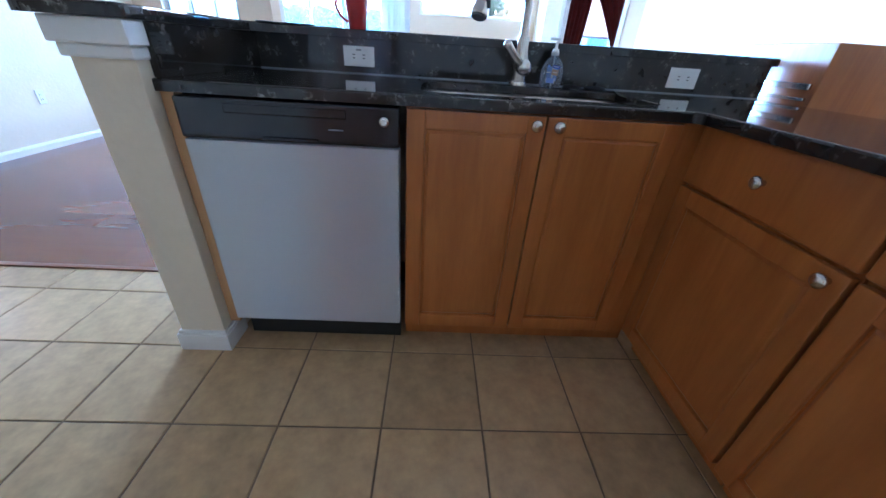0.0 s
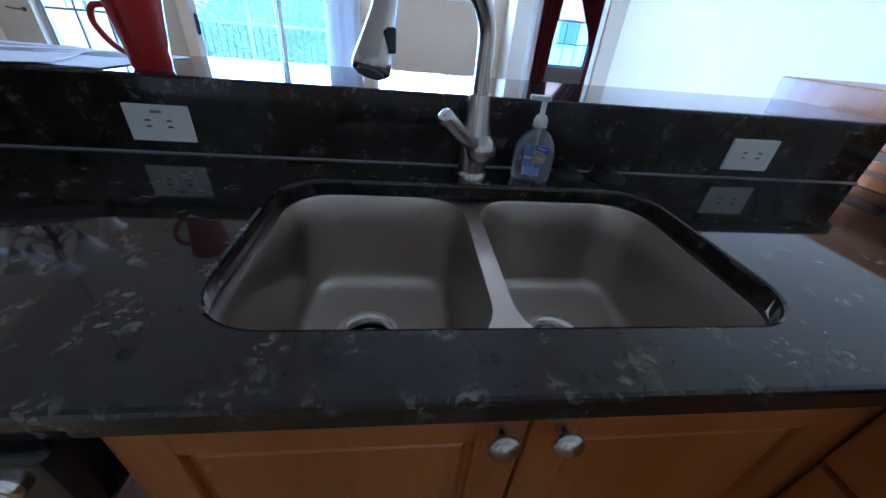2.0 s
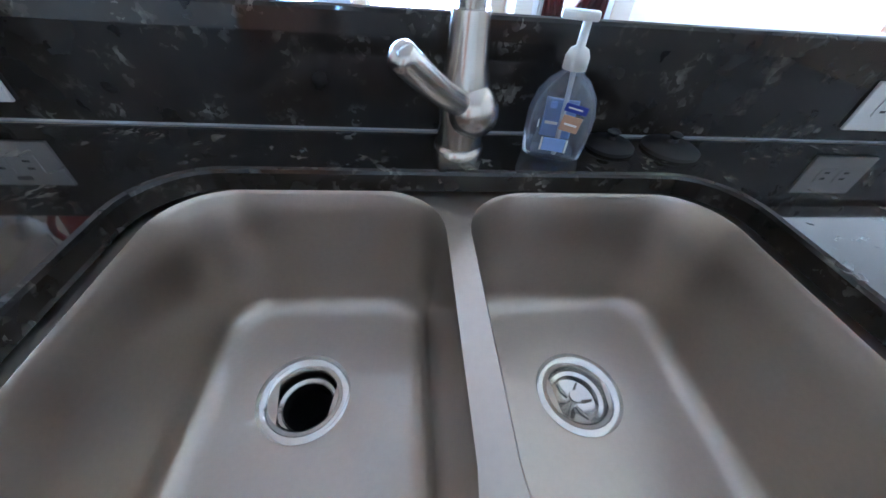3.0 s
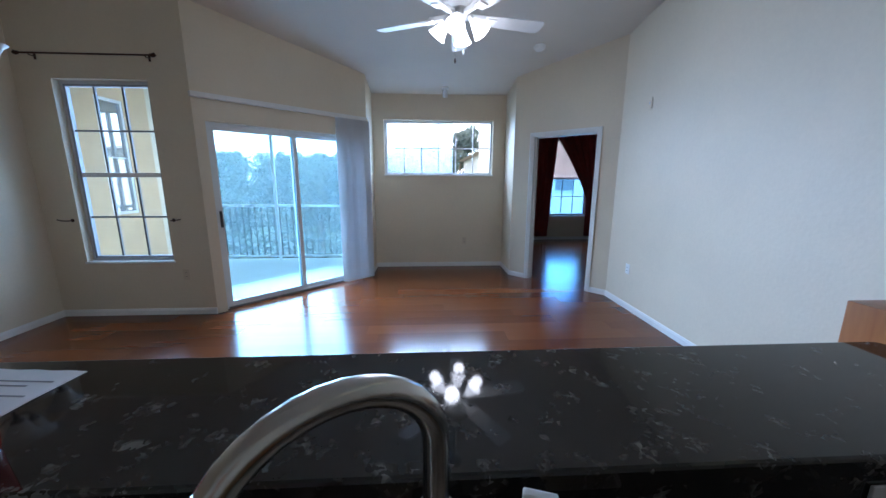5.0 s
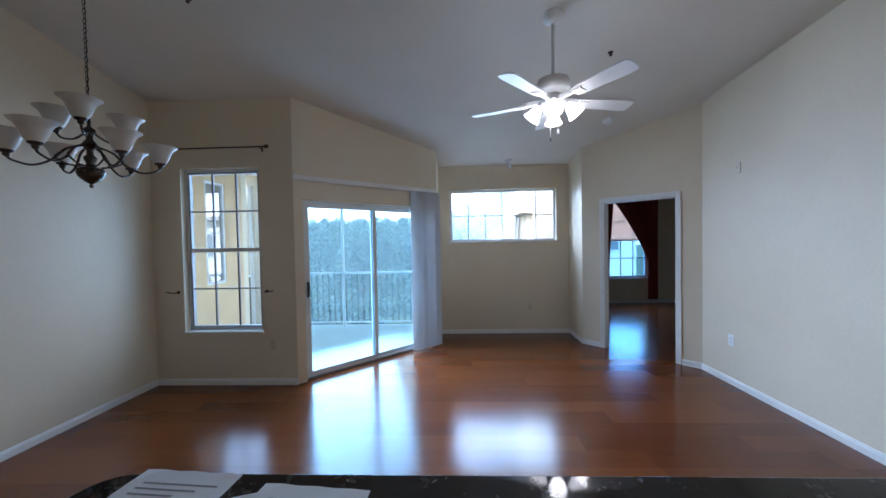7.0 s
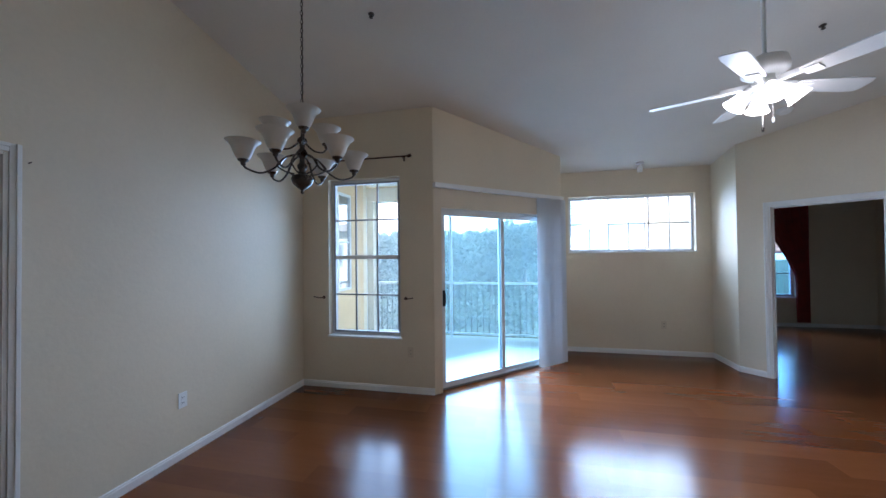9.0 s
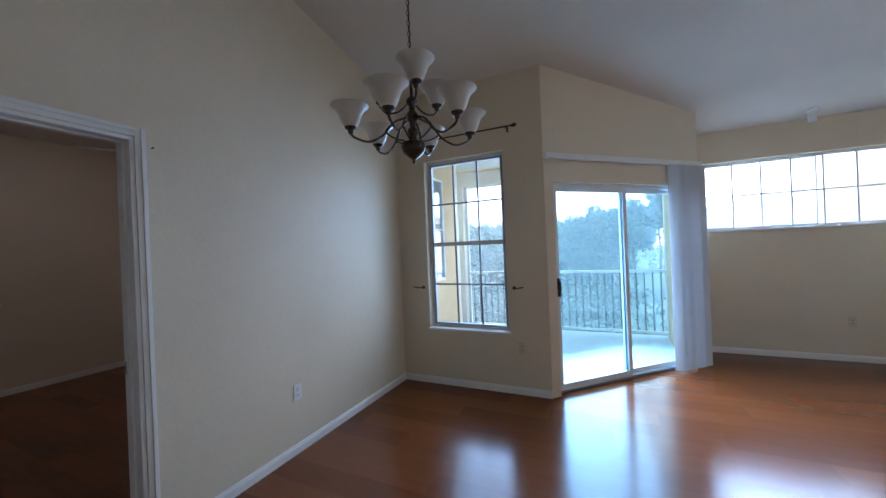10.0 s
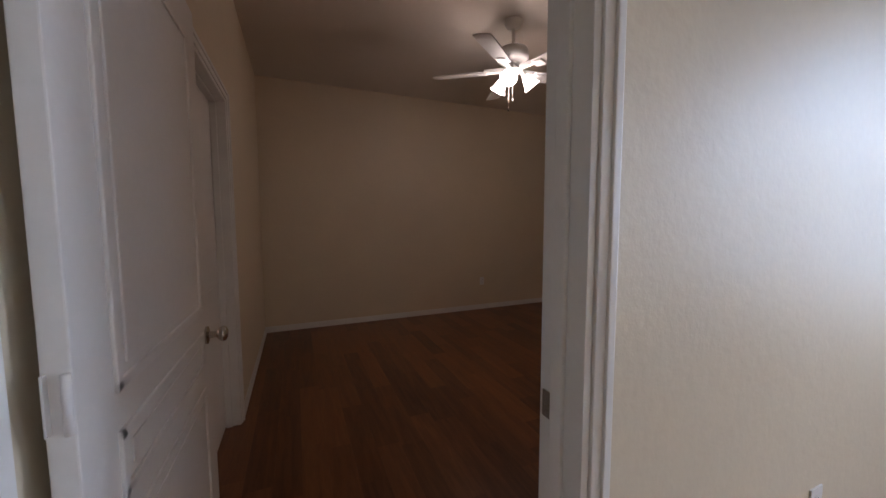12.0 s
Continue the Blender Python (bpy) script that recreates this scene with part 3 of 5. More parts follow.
def door_leaf_mesh():
    bms = [rbox(-W_, 0, -0.035, 0, 0, H_, 0.003)]
    for z0, z1 in ((0.20, 0.74), (0.80, 0.93), (1.00, 1.90)):
        for yy in (0.0, -0.035):
            s = 1 if yy == 0.0 else -1
            w0, w1 = -W_ + 0.115, -0.115
            for a in ((w0, w1, z0, z0 + 0.022), (w0, w1, z1 - 0.022, z1), (w0, w0 + 0.022, z0, z1), (w1 - 0.022, w1, z0, z1)):
                ya, yb = sorted((yy - s * 0.001, yy + s * 0.007))
                bms.append(rbox(a[0], a[1], ya, yb, a[2], a[3], 0.004))
            ya, yb = sorted((yy - s * 0.001, yy + s * 0.004))
            bms.append(rbox(w0 + 0.05, w1 - 0.05, ya, yb, z0 + 0.04, z1 - 0.04, 0.003))
    return join(*bms)


part("leaf", door_leaf_mesh(), M_TRIM, leaf)
k = lathe([(0.031, 0), (0.031, 0.006), (0.012, 0.010), (0.011, 0.032), (0.020, 0.038), (0.027, 0.050), (0.025, 0.060), (0.014, 0.066)], 20, pose(-W_ + 0.065, 0.0, 0.905, -90))
part("knob", k, M_NICKEL, leaf, "satin nickel knob")
part("knob_rose", lathe([(0.031, 0), (0.031, 0.006), (0.014, 0.010), (0.012, 0.016)], 20, pose(-W_ + 0.065, -0.035, 0.905, 90)), M_NICKEL, leaf, "satin nickel rose")
for z in (0.22, 1.00, 1.78):
    part("hinge", join(rbox(-0.002, 0.012, -0.030, -0.027, z, z + 0.09, 0.001), tube([(0.012, -0.002, z), (0.012, -0.002, z + 0.09)], 0.006)), M_WHITE, leaf, "painted hinge")

# ---- outlets, plates ----


def outlet(place, rz, label, wide=False, w=0.070, h=0.115, material=None):
    o = thing("outlet", place, label, "outlet", "wall outlets", rz)
    a, b = (h, w) if wide else (w, h)
    part("cover_plate", rbox(-a / 2, a / 2, -0.006, -0.0005, -b / 2, b / 2, 0.002), material or M_WHITE, o)
    for k in (-1, 1):
        cx, cz = (k * 0.020, 0) if wide else (0, k * 0.020)
        rec = part("receptacle", rbox(cx - 0.014, cx + 0.014, -0.0075, -0.0055, cz - 0.014, cz + 0.014, 0.001), material or M_WHITE, o)
        for q in (-0.006, 0.006):
            sx, sz = (cx, cz + q) if wide else (cx + q, cz)
            dx, dz = (0.005, 0.0017) if wide else (0.0016, 0.005)
            bm = bmesh.new()
            box(bm, sx - dx, sx + dx, -0.0078, -0.0070, sz - dz, sz + dz)
            part("slot", bm, M_DARK, rec, smooth=False)
    return o


outlet((LEFT, 2.458, 0.436), 90, "white duplex outlet on the cream wall")
outlet((-2.215, WIN_Y, 0.447), 0, "cream duplex outlet beneath the dining window", material=M_IVORY)
outlet((1.005, FAR_Y, 0.441), 0, "cream duplex outlet on the alcove wall", material=M_IVORY)
outlet((RIGHT, 3.944, 0.458), -90, "white duplex outlet on the long wall")
outlet((-7.60, 3.55, 0.42), 90, "white outlet on the bedroom wall")
sw = thing("sensor_box", (RIGHT, 3.851, 2.218), "small cream wall plate high on the wall", "wall plate", rz=-90)
part("case", rbox(-0.028, 0.028, -0.012, -0.0005, -0.055, 0.055, 0.004), M_WALL, sw)
part("toggle", rbox(-0.006, 0.006, -0.020, -0.011, -0.012, 0.012, 0.002), M_WHITE, sw)
nail = thing("wall_hook", (LEFT, 1.604, 2.013), "small dark nail standing in the cream wall", "nail", rz=90)
part("shank", tube([(0, 0.0, 0), (0, -0.02, 0.004)], 0.003), M_IRON, nail)

# ---- dining window: rod and holdbacks ----
rod = thing("curtain_rod", (0, WIN_Y, 2.585), "brown iron curtain rod with leaf finials, no curtains", "curtain rod")
part("rod", tube([(-3.38, -0.065, 0), (-2.22, -0.065, 0)], 0.008), M_IRON, rod)
for x, s in ((-3.38, -1), (-2.22, 1)):
    part("finial", join(lathe([(0.008, 0), (0.016, 0.006), (0.010, 0.014), (0.020, 0.026), (0.012, 0.044), (0.003, 0.055)], 12, pose(x, -0.065, 0, 0, 90 * s)),
                        rbox(-0.004, 0.004, -0.006, 0.006, -0.024, 0.024, 0.002, 1, pose(x + s * 0.028, -0.065, 0.002, 0, 35 * s))), M_IRON, rod)
for x in (-3.30, -2.27):
    part("bracket", join(tube([(x, -0.002, -0.012), (x, -0.05, -0.014), (x, -0.065, -0.006)], 0.005), rbox(x - 0.01, x + 0.01, -0.006, -0.0005, -0.04, 0.01, 0.002)), M_IRON, rod)
for x, s in ((-3.262, -1), (-2.267, 1)):
    hb = thing("curtain_holdback", (x, WIN_Y, 1.03), "brown iron curtain holdback screwed to the wall", "holdback", "curtain holdbacks")
    part("arm", tube(spline([(0, -0.001, 0), (0.0, -0.05, 0), (s * 0.045, -0.065, 0.004), (s * 0.10, -0.05, 0.012)]), 0.006), M_IRON, hb)
    part("rosette", lathe([(0.018, 0), (0.018, 0.004), (0.008, 0.008)], 14, pose(0, -0.0005, 0, 90)), M_IRON, hb)

# ---- chandelier ----
CX, CY = -2.367, 2.253
ch = thing("chandelier", (CX, CY, ceil_z(CY)), "dark bronze nine-light chandelier with frosted glass bells, unlit", "chandelier")
drop = ceil_z(CY)


def zc(z):
    return z - drop


part("canopy", lathe([(0.062, 0.01), (0.062, -0.012), (0.045, -0.03), (0.014, -0.042), (0.010, -0.055)], 24), M_BRONZE, ch)
links = []
n_l = 34
for i in range(n_l):
    z = zc(2.422) + (-0.05 - zc(2.422)) * (i + 0.5) / n_l
    a = math.pi / 2 * (i % 2) + 0.3
    hh = (-0.05 - zc(2.422)) / n_l * 0.62
    pts = [(0.008 * math.cos(q) * math.cos(a), 0.008 * math.cos(q) * math.sin(a), z + hh * math.sin(q)) for q in [k * math.pi / 4 for k in range(9)]]
    links.append(tube(pts, 0.0021, 5))
part("chain", join(*links), M_BRONZE, ch)
part("cord", tube([(0.004, 0, -0.05), (0.003, 0.003, zc(2.9)), (0.004, 0, zc(2.422))], 0.0025, 6), M_DARK, ch)
part("loop", lathe([(0.004, zc(2.50)), (0.022, zc(2.497)), (0.026, zc(2.487)), (0.010, zc(2.475)), (0.008, zc(2.43))], 16), M_BRONZE, ch)
part("stem", lathe([(0.006, zc(1.902)), (0.012, zc(1.915)), (0.008, zc(1.93)), (0.030, zc(1.945)), (0.060, zc(1.975)), (0.072, zc(2.01)), (0.066, zc(2.035)), (0.030, zc(2.050)), (0.020, zc(2.075)), (0.030, zc(2.095)), (0.034, zc(2.115)), (0.018, zc(2.135)),
                         (0.016, zc(2.165)), (0.030, zc(2.185)), (0.042, zc(2.205)), (0.030, zc(2.225)), (0.016, zc(2.245)), (0.018, zc(2.275)), (0.034, zc(2.295)), (0.030, zc(2.315)), (0.010, zc(2.335)), (0.007, zc(2.44))], 24), M_BRONZE, ch)


def bell(z, r, parent, ang, reach):
    x, y = reach * math.cos(ang), reach * math.sin(ang)
    cup = part("cup", lathe([(0.008, z - 0.035), (0.014, z - 0.030), (0.016, z - 0.012), (0.030, z - 0.004), (0.034, z + 0.012), (0.028, z + 0.014)], 18, pose(x, y, 0)), M_BRONZE, parent)
    prof = [(0.028, z + 0.004), (0.040, z + 0.022), (0.052, z + 0.055), (0.060, z + 0.085), (0.075, z + 0.115), (0.096, z + 0.135)]
    inner = [(a - 0.004, b + 0.001) for a, b in prof[::-1]]
    part("shade", lathe([(q * r, w) for q, w in prof + inner], 28, pose(x, y, 0), caps=False), M_FROST, parent, "frosted glass bell shade")


for k in range(6):
    a = radians(60 * k + 40)
    c, s = math.cos(a), math.sin(a)
    arm = part("arm", tube(spline([(0.03 * c, 0.03 * s, zc(2.20)), (0.11 * c, 0.11 * s, zc(2.16)), (0.17 * c, 0.17 * s, zc(2.08)), (0.25 * c, 0.25 * s, zc(2.035)), (0.325 * c, 0.325 * s, zc(2.055)), (0.350 * c, 0.350 * s, zc(2.08))]), 0.007), M_BRONZE, ch)
    part("scroll", tube(spline([(0.05 * c, 0.05 * s, zc(2.05)), (0.10 * c, 0.10 * s, zc(2.06)), (0.155 * c, 0.155 * s, zc(2.10)), (0.12 * c, 0.12 * s, zc(2.15))]), 0.0055), M_BRONZE, arm)
    bell(zc(2.112), 1.08, arm, a, 0.350)
for k in range(3):
    a = radians(120 * k + 67)
    c, s = math.cos(a), math.sin(a)
    arm = part("arm", tube(spline([(0.025 * c, 0.025 * s, zc(2.29)), (0.09 * c, 0.09 * s, zc(2.25)), (0.16 * c, 0.16 * s, zc(2.255)), (0.195 * c, 0.195 * s, zc(2.29))]), 0.0065), M_BRONZE, ch)
    bell(zc(2.325), 1.08, arm, a, 0.195)

# the body as a whole is a size smaller than a full-size fitting
shrink = Matrix.Translation((0, 0, zc(1.902))) @ Matrix.Diagonal((0.93, 0.93, 0.845, 1.0)) @ Matrix.Translation((0, 0, -zc(1.902)))
for ob in ch.children_recursive:
    if ob.name.split(".")[0] in ("loop", "stem", "arm", "scroll", "cup", "shade"):
        ob.data.transform(shrink)

# ---- ceiling fans ----


def ceiling_fan(place, top, turn, blades, label, arms=4):
    """A fan hung from a rod at place (its hub), with lit bell shades under it."""
    f = thing("ceiling_fan", (place[0], place[1], top), label, "ceiling fan")
    z = place[2] - top
    part("canopy", lathe([(0.075, 0.02), (0.075, -0.015), (0.060, -0.045), (0.020, -0.065)], 24), M_WHITE, f)
    part("rod", tube([(0, 0, -0.04), (0, 0, z + 0.06)], 0.013, 12), M_WHITE, f)
    part("motor", lathe([(0.022, z + 0.105), (0.06, z + 0.085), (0.118, z + 0.060), (0.130, z + 0.020), (0.128, z - 0.020), (0.105, z - 0.040), (0.055, z - 0.048), (0.052, z - 0.075), (0.075, z - 0.085), (0.078, z - 0.110), (0.040, z - 0.135), (0.010, z - 0.142)], 32), M_WHITE, f)
    for i in range(blades):
        m = pose(0, 0, z - 0.108, 0, 0, turn + 360 / blades * i)
        outline = [(0.20, -0.050), (0.30, -0.062), (0.60, -0.072), (0.66, -0.066), (0.675, -0.035), (0.675, 0.035), (0.66, 0.066), (0.60, 0.072), (0.30, 0.062), (0.20, 0.050)]
        b = prism(outline, -0.004, 0.004)
        b.transform(pose(0, 0, 0, -11))
        bl_ = part("blade", b, M_WHITE, f, m=m, smooth=False)
        part("blade_iron", join(rbox(0.07, 0.24, -0.016, 0.016, -0.006, 0.030, 0.006), rbox(0.21, 0.29, -0.036, 0.036, -0.012, -0.005, 0.003, 2, pose(0, 0, 0, -11))), M_WHITE, bl_)
    for i in range(arms):
        a = radians(360 / arms * i + 75)
        m = pose(0.085 * math.cos(a), 0.085 * math.sin(a), z - 0.115, 0, 0, math.degrees(a)) @ pose(0, 0, 0, 0, 142, 0)
        arm = part("light_arm", lathe([(0.012, -0.02), (0.022, 0.0), (0.026, 0.030), (0.022, 0.036)], 16), M_WHITE, f, m=m)
        prof = [(0.024, 0.030), (0.034, 0.050), (0.046, 0.085), (0.056, 0.115), (0.070, 0.140), (0.066, 0.141), (0.052, 0.115), (0.040, 0.085), (0.028, 0.05), (0.01, 0.04)]
        part("shade", lathe(prof, 24, caps=False), M_BULB, arm, "lit frosted glass shade")
    for x, l, mt in ((0.03, 0.20, M_WHITE), (-0.03, 0.26, M_BRONZE)):
        ch_ = part("pull_chain", tube([(x, -0.02, z - 0.13), (x, -0.02, z - 0.13 - l)], 0.0015, 6), M_NICKEL, f)
        part("pull_knob", lathe([(0.003, z - 0.13 - l), (0.008, z - 0.145 - l), (0.006, z - 0.165 - l)], 10, pose(x, -0.02, 0)), mt, ch_)
    return f


ceiling_fan((0.595, 3.045, 2.73), ceil_z(3.045), 12, 5, "white ceiling fan with five blades and a lit four-light kit")
ceiling_fan((-5.6, 2.72, 2.66), 2.95, 20, 5, "white bedroom ceiling fan with lit glass shades", arms=3)

# ---- small ceiling fittings ----
slope = math.degrees(math.atan(-0.181))


def on_ceiling(x, y):
    return Matrix.Translation((x, y, ceil_z(y))) @ pose(0, 0, 0, slope)


sd = thing("smoke_detector", (0, 0, 0), "round white smoke detector on the sloping ceiling", "smoke detector")
sd.matrix_world = on_ceiling(1.71, 4.66)
part("base", lathe([(0.070, 0.0), (0.070, -0.012), (0.064, -0.014)], 28), M_WHITE, sd)
part("cover", lathe([(0.060, -0.012), (0.058, -0.030), (0.046, -0.040), (0.02, -0.042)], 28), M_WHITE, sd)
for x, y in ((1.23, 3.48), (-2.11, 2.75)):
    sp = thing("sprinkler", (0, 0, 0), "small dark fire sprinkler in the ceiling", "sprinkler", "ceiling sprinklers")
    sp.matrix_world = on_ceiling(x, y)
    part("escutcheon", lathe([(0.023, 0), (0.021, -0.004), (0.011, -0.007)], 20), M_BRONZE, sp)
    part("head", lathe([(0.008, -0.005), (0.007, -0.024), (0.014, -0.026), (0.014, -0.029)], 14), M_BRONZE, sp)
sl_ = thing("alcove_spotlight", (0, 0, 0), "small white cylinder spotlight under the alcove ceiling", "spotlight")
sl_.matrix_world = Matrix.Translation((0.66, 5.80, ceil_z(5.80)))
part("mount", lathe([(0.055, 0.012), (0.055, -0.014), (0.040, -0.020)], 24), M_WHITE, sl_)
part("barrel", lathe([(0.012, -0.018), (0.012, -0.035), (0.034, -0.040), (0.036, -0.125), (0.032, -0.128)], 24), M_WHITE, sl_)

# ---- second bedroom: curtains ----


def curtain(name, left, right, y, z0, z1, folds, label, place):
    """A pleated cloth between two edges, each a function of height 0..1."""
    c = thing(name, place, label, "curtain", "red curtains")
    nu, nv = folds * 8, 24
    bm = bmesh.new()
    g = []
    for j in range(nv + 1):
        v = j / nv
        row = []
        for i in range(nu + 1):
            u = i / nu
            a, b = left(v), right(v)
            depth = 0.030 * math.sin(2 * math.pi * folds * u + 0.5 * math.sin(5 * v)) * (0.5 + 0.5 * v)
            row.append(bm.verts.new((a + (b - a) * u, y + depth, z0(u) + (z1 - z0(u)) * v)))
        g.append(row)
    for j in range(nv):
        for i in range(nu):
            bm.faces.new((g[j][i], g[j][i + 1], g[j + 1][i + 1], g[j + 1][i]))
    ob = part("cloth", bm, M_CURTAIN, c, smooth="all")
    s = ob.modifiers.new("thickness", 'SOLIDIFY')
    s.thickness = 0.004
    return c


CYY = B2Y - 0.09


def swag(v):
    """The inner edge of the tied-back cloth: from the tie out to the middle at the top."""
    k = max(0.0, (v - 0.36) / 0.64)
    return 4.24 - 0.84 * k ** 1.25


curtain("curtain", lambda v: 2.84 + 0.03 * (1 - v), lambda v: 3.46 - 0.14 * (1 - v), CYY, lambda u: 0.10, 2.48, 6, "dark red curtain hanging straight beside the window", (0, 0, 0))
curtain("curtain", swag, lambda v: 4.46, CYY, lambda u: 0.10, 2.48, 6, "dark red curtain tied back beside the window", (0, 0, 0))
rod2 = thing("curtain_rod", (0, CYY, 2.50), "dark rod carrying the red curtains", "curtain rod")
part("rod", tube([(2.78, 0, 0), (4.55, 0, 0)], 0.012), M_IRON, rod2)
for x in (2.82, 4.50):
    part("bracket", tube([(x, 0, 0), (x, 0.088, 0)], 0.006), M_IRON, rod2)
rs = thing("roller_shade", (3.42, B2Y + 0.05, 1.47), "pale roller shade drawn half down", "window shade")
part("fabric", rbox(0.0, 0.84, -0.002, 0.002, 0.0, 0.86, 0.0008, 1), M_SHADEFAB, rs)
part("hem_bar", rbox(0.0, 0.84, -0.006, 0.006, -0.014, 0.006, 0.003), M_SHADEFAB, rs)
part("roller", tube([(0.0, 0, 0.88), (0.84, 0, 0.88)], 0.018, 14), M_SHADEFAB, rs)

# ---- kitchen ----
KX = -0.075   # the kitchen block stands this far along the bar
before = set(scene.collection.objects)


def offset(poly, d):
    """The outline moved inwards by d (counter-clockwise corners)."""
    out = []
    n = len(poly)
    for i in range(n):
        a, b, c = Vector(poly[i - 1]), Vector(poly[i]), Vector(poly[(i + 1) % n])
        u, v = (b - a).normalized(), (c - b).normalized()
        nu, nv = Vector((-u.y, u.x)), Vector((-v.y, v.x))
        k = (nu + nv)
        k = k / max(0.2, k.dot(nu))
        out.append(tuple(b + k * d))
    return out


def rounded(x0, x1, y0, y1, r, n=9):
    """A rounded rectangle, counter-clockwise from the right."""
    pts = []
    for cx, cy, a0 in ((x1 - r, y1 - r, 0), (x0 + r, y1 - r, 90), (x0 + r, y0 + r, 180), (x1 - r, y0 + r, 270)):
        for i in range(n):
            a = radians(a0 + 90 * i / (n - 1))
            pts.append((cx + r * math.cos(a), cy + r * math.sin(a)))
    return pts


def fillet(poly, radii, n=6):
    """An outline with its corners rounded by the given radii."""
    out = []
    m = len(poly)
    for i in range(m):
        r = radii[i]
        a, b, c = Vector(poly[i - 1]), Vector(poly[i]), Vector(poly[(i + 1) % m])
        if r <= 0:
            out.append(tuple(b))
            continue
        u, v = (a - b).normalized(), (c - b).normalized()
        p, q = b + u * r, b + v * r
        for k in range(n + 1):
            t = k / n
            out.append(tuple(p * (1 - t) ** 2 + b * 2 * t * (1 - t) + q * t ** 2))
    return out


def slab(poly, z0, z1, holes=(), ease=0.006):
    """A stone slab with eased edges and holes cut through it."""
    bm = bmesh.new()
    for loops_z in ((z1, True), (z0, False)):
        z, top = loops_z
        edges = []
        for k, lp in enumerate([poly, *holes]):
            pts = offset(lp, ease) if (top and k == 0) else (offset(lp, -ease) if top else lp)
            vs = [bm.verts.new((x, y, z)) for x, y in pts]
            edges += [bm.edges.new((vs[i], vs[(i + 1) % len(vs)])) for i in range(len(vs))]
        bmesh.ops.triangle_fill(bm, edges=edges, use_beauty=True, use_dissolve=False)
    for k, lp in enumerate([poly, *holes]):
        s = 1 if k == 0 else -1
        rings = [(offset(lp, s * ease), z1), (offset(lp, s * ease * 0.3), z1 - ease * 0.3), (lp, z1 - ease), (lp, z0)]
        lv = [[bm.verts.new((x, y, z)) for x, y in pts] for pts, z in rings]
        for a, b in zip(lv, lv[1:]):
            for i in range(len(a)):
                bm.faces.new((a[i], a[(i + 1) % len(a)], b[(i + 1) % len(a)], b[i]))
    bmesh.ops.remove_doubles(bm, verts=bm.verts[:], dist=0.0002)
    return bm


CUT = rounded(0.034, 0.775, 0.080, 0.480, 0.085)
COUNTER = fillet([(-0.655, -0.012), (0.815, -0.012), (0.815, -2.0), (1.47, -2.0), (1.47, 0.597), (-0.655, 0.597)], [0.01, 0.03, 0, 0, 0, 0])
single("countertop", slab(COUNTER, 0.884, 0.914, [CUT]), M_GRAN, "polished black granite countertop with a sink cutout", "countertop", smooth=True)
single("backsplash", rbox(-0.655, 1.47, 0.597, 0.617, 0.914, 1.040, 0.0015), M_GRAN, "black granite backsplash under the raised bar", "backsplash", smooth=True)
single("side_splash", rbox(-0.647, -0.628, 0.0, 0.5965, 0.9145, 1.0395, 0.0015), M_GRAN, "short black granite splash on the end wall", "backsplash")
single("sealant_strip", tube([(-0.655, 0.5955, 0.9155), (1.47, 0.5955, 0.9155)], 0.0028, 6), M_INK, "thin grey bead of sealant behind the counter", "sealant", smooth=True)
BAR = fillet([(-0.87, -0.085), (-0.625, -0.085), (-0.625, 0.585), (1.50, 0.585), (1.50, 0.93), (-0.87, 0.93)], [0.04, 0.04, 0.20, 0.03, 0.03, 0.10])
single("bar_top", slab(BAR, 1.040, 1.070), M_GRAN, "black granite raised bar top", "bar top", smooth=True)

# knee wall with its end column
knee = setting("wall_knee", pose(0, 0, 0), "cream half wall carrying the bar, with a white base", "half wall")
part("wall_body", rbox(-0.80, 1.47, 0.617, 0.745, 0, 1.040, 0.002), M_WALL, knee)
part("end_column", rbox(-0.80, -0.648, -0.045, 0.616, 0, 1.040, 0.003), M_WALL, knee)
part("capital", join(rbox(-0.822, -0.634, -0.067, 0.10, 0.985, 1.0395, 0.004), rbox(-0.812, -0.641, -0.057, 0.10, 0.955, 0.986, 0.006)), M_TRIM, knee)
part("column_base", join(rbox(-0.814, -0.634, -0.060, 0.07, 0.0, 0.072, 0.003), rbox(-0.808, -0.641, -0.054, 0.07, 0.071, 0.086, 0.004)), M_TRIM, knee)
part("base_strip", rbox(-0.812, 1.47, 0.746, 0.758, 0.0, 0.088, 0.003), M_TRIM, knee)
part("filler_strip", rbox(-0.646, -0.610, 0.0, 0.55, 0.095, 0.883, 0.002), M_PINE, knee, "raw pine filler strip")

# dishwasher
dwm = thing("dishwasher", (-0.607, 0.0, 0.0), "stainless dishwasher with a black control panel", "dishwasher")
part("body", rbox(0.004, 0.590, 0.02, 0.56, 0.10, 0.880, 0.003), M_BLACK, dwm)
part("door", rbox(0.003, 0.592, -0.022, 0.018, 0.128, 0.768, 0.005), M_STEEL, dwm, "brushed steel door")
pnl = part("control_panel", join(rbox(0.002, 0.593, -0.026, 0.018, 0.772, 0.878, 0.009, 3), rbox(0.13, 0.45, -0.030, -0.022, 0.842, 0.866, 0.004)), M_BLACK, dwm, "black gloss control panel")
part("dial", lathe([(0.014, 0), (0.014, 0.006), (0.011, 0.009)], 24, pose(0.552, -0.026, 0.842, 90)), M_CHROME, pnl, "chrome dial")
part("dial_core", lathe([(0.008, 0), (0.008, 0.011), (0.006, 0.012)], 20, pose(0.552, -0.026, 0.842, 90)), M_WHITE, pnl)
part("badge", rbox(0.40, 0.44, -0.0268, -0.0255, 0.812, 0.815, 0.0004, 1), M_INK, pnl)
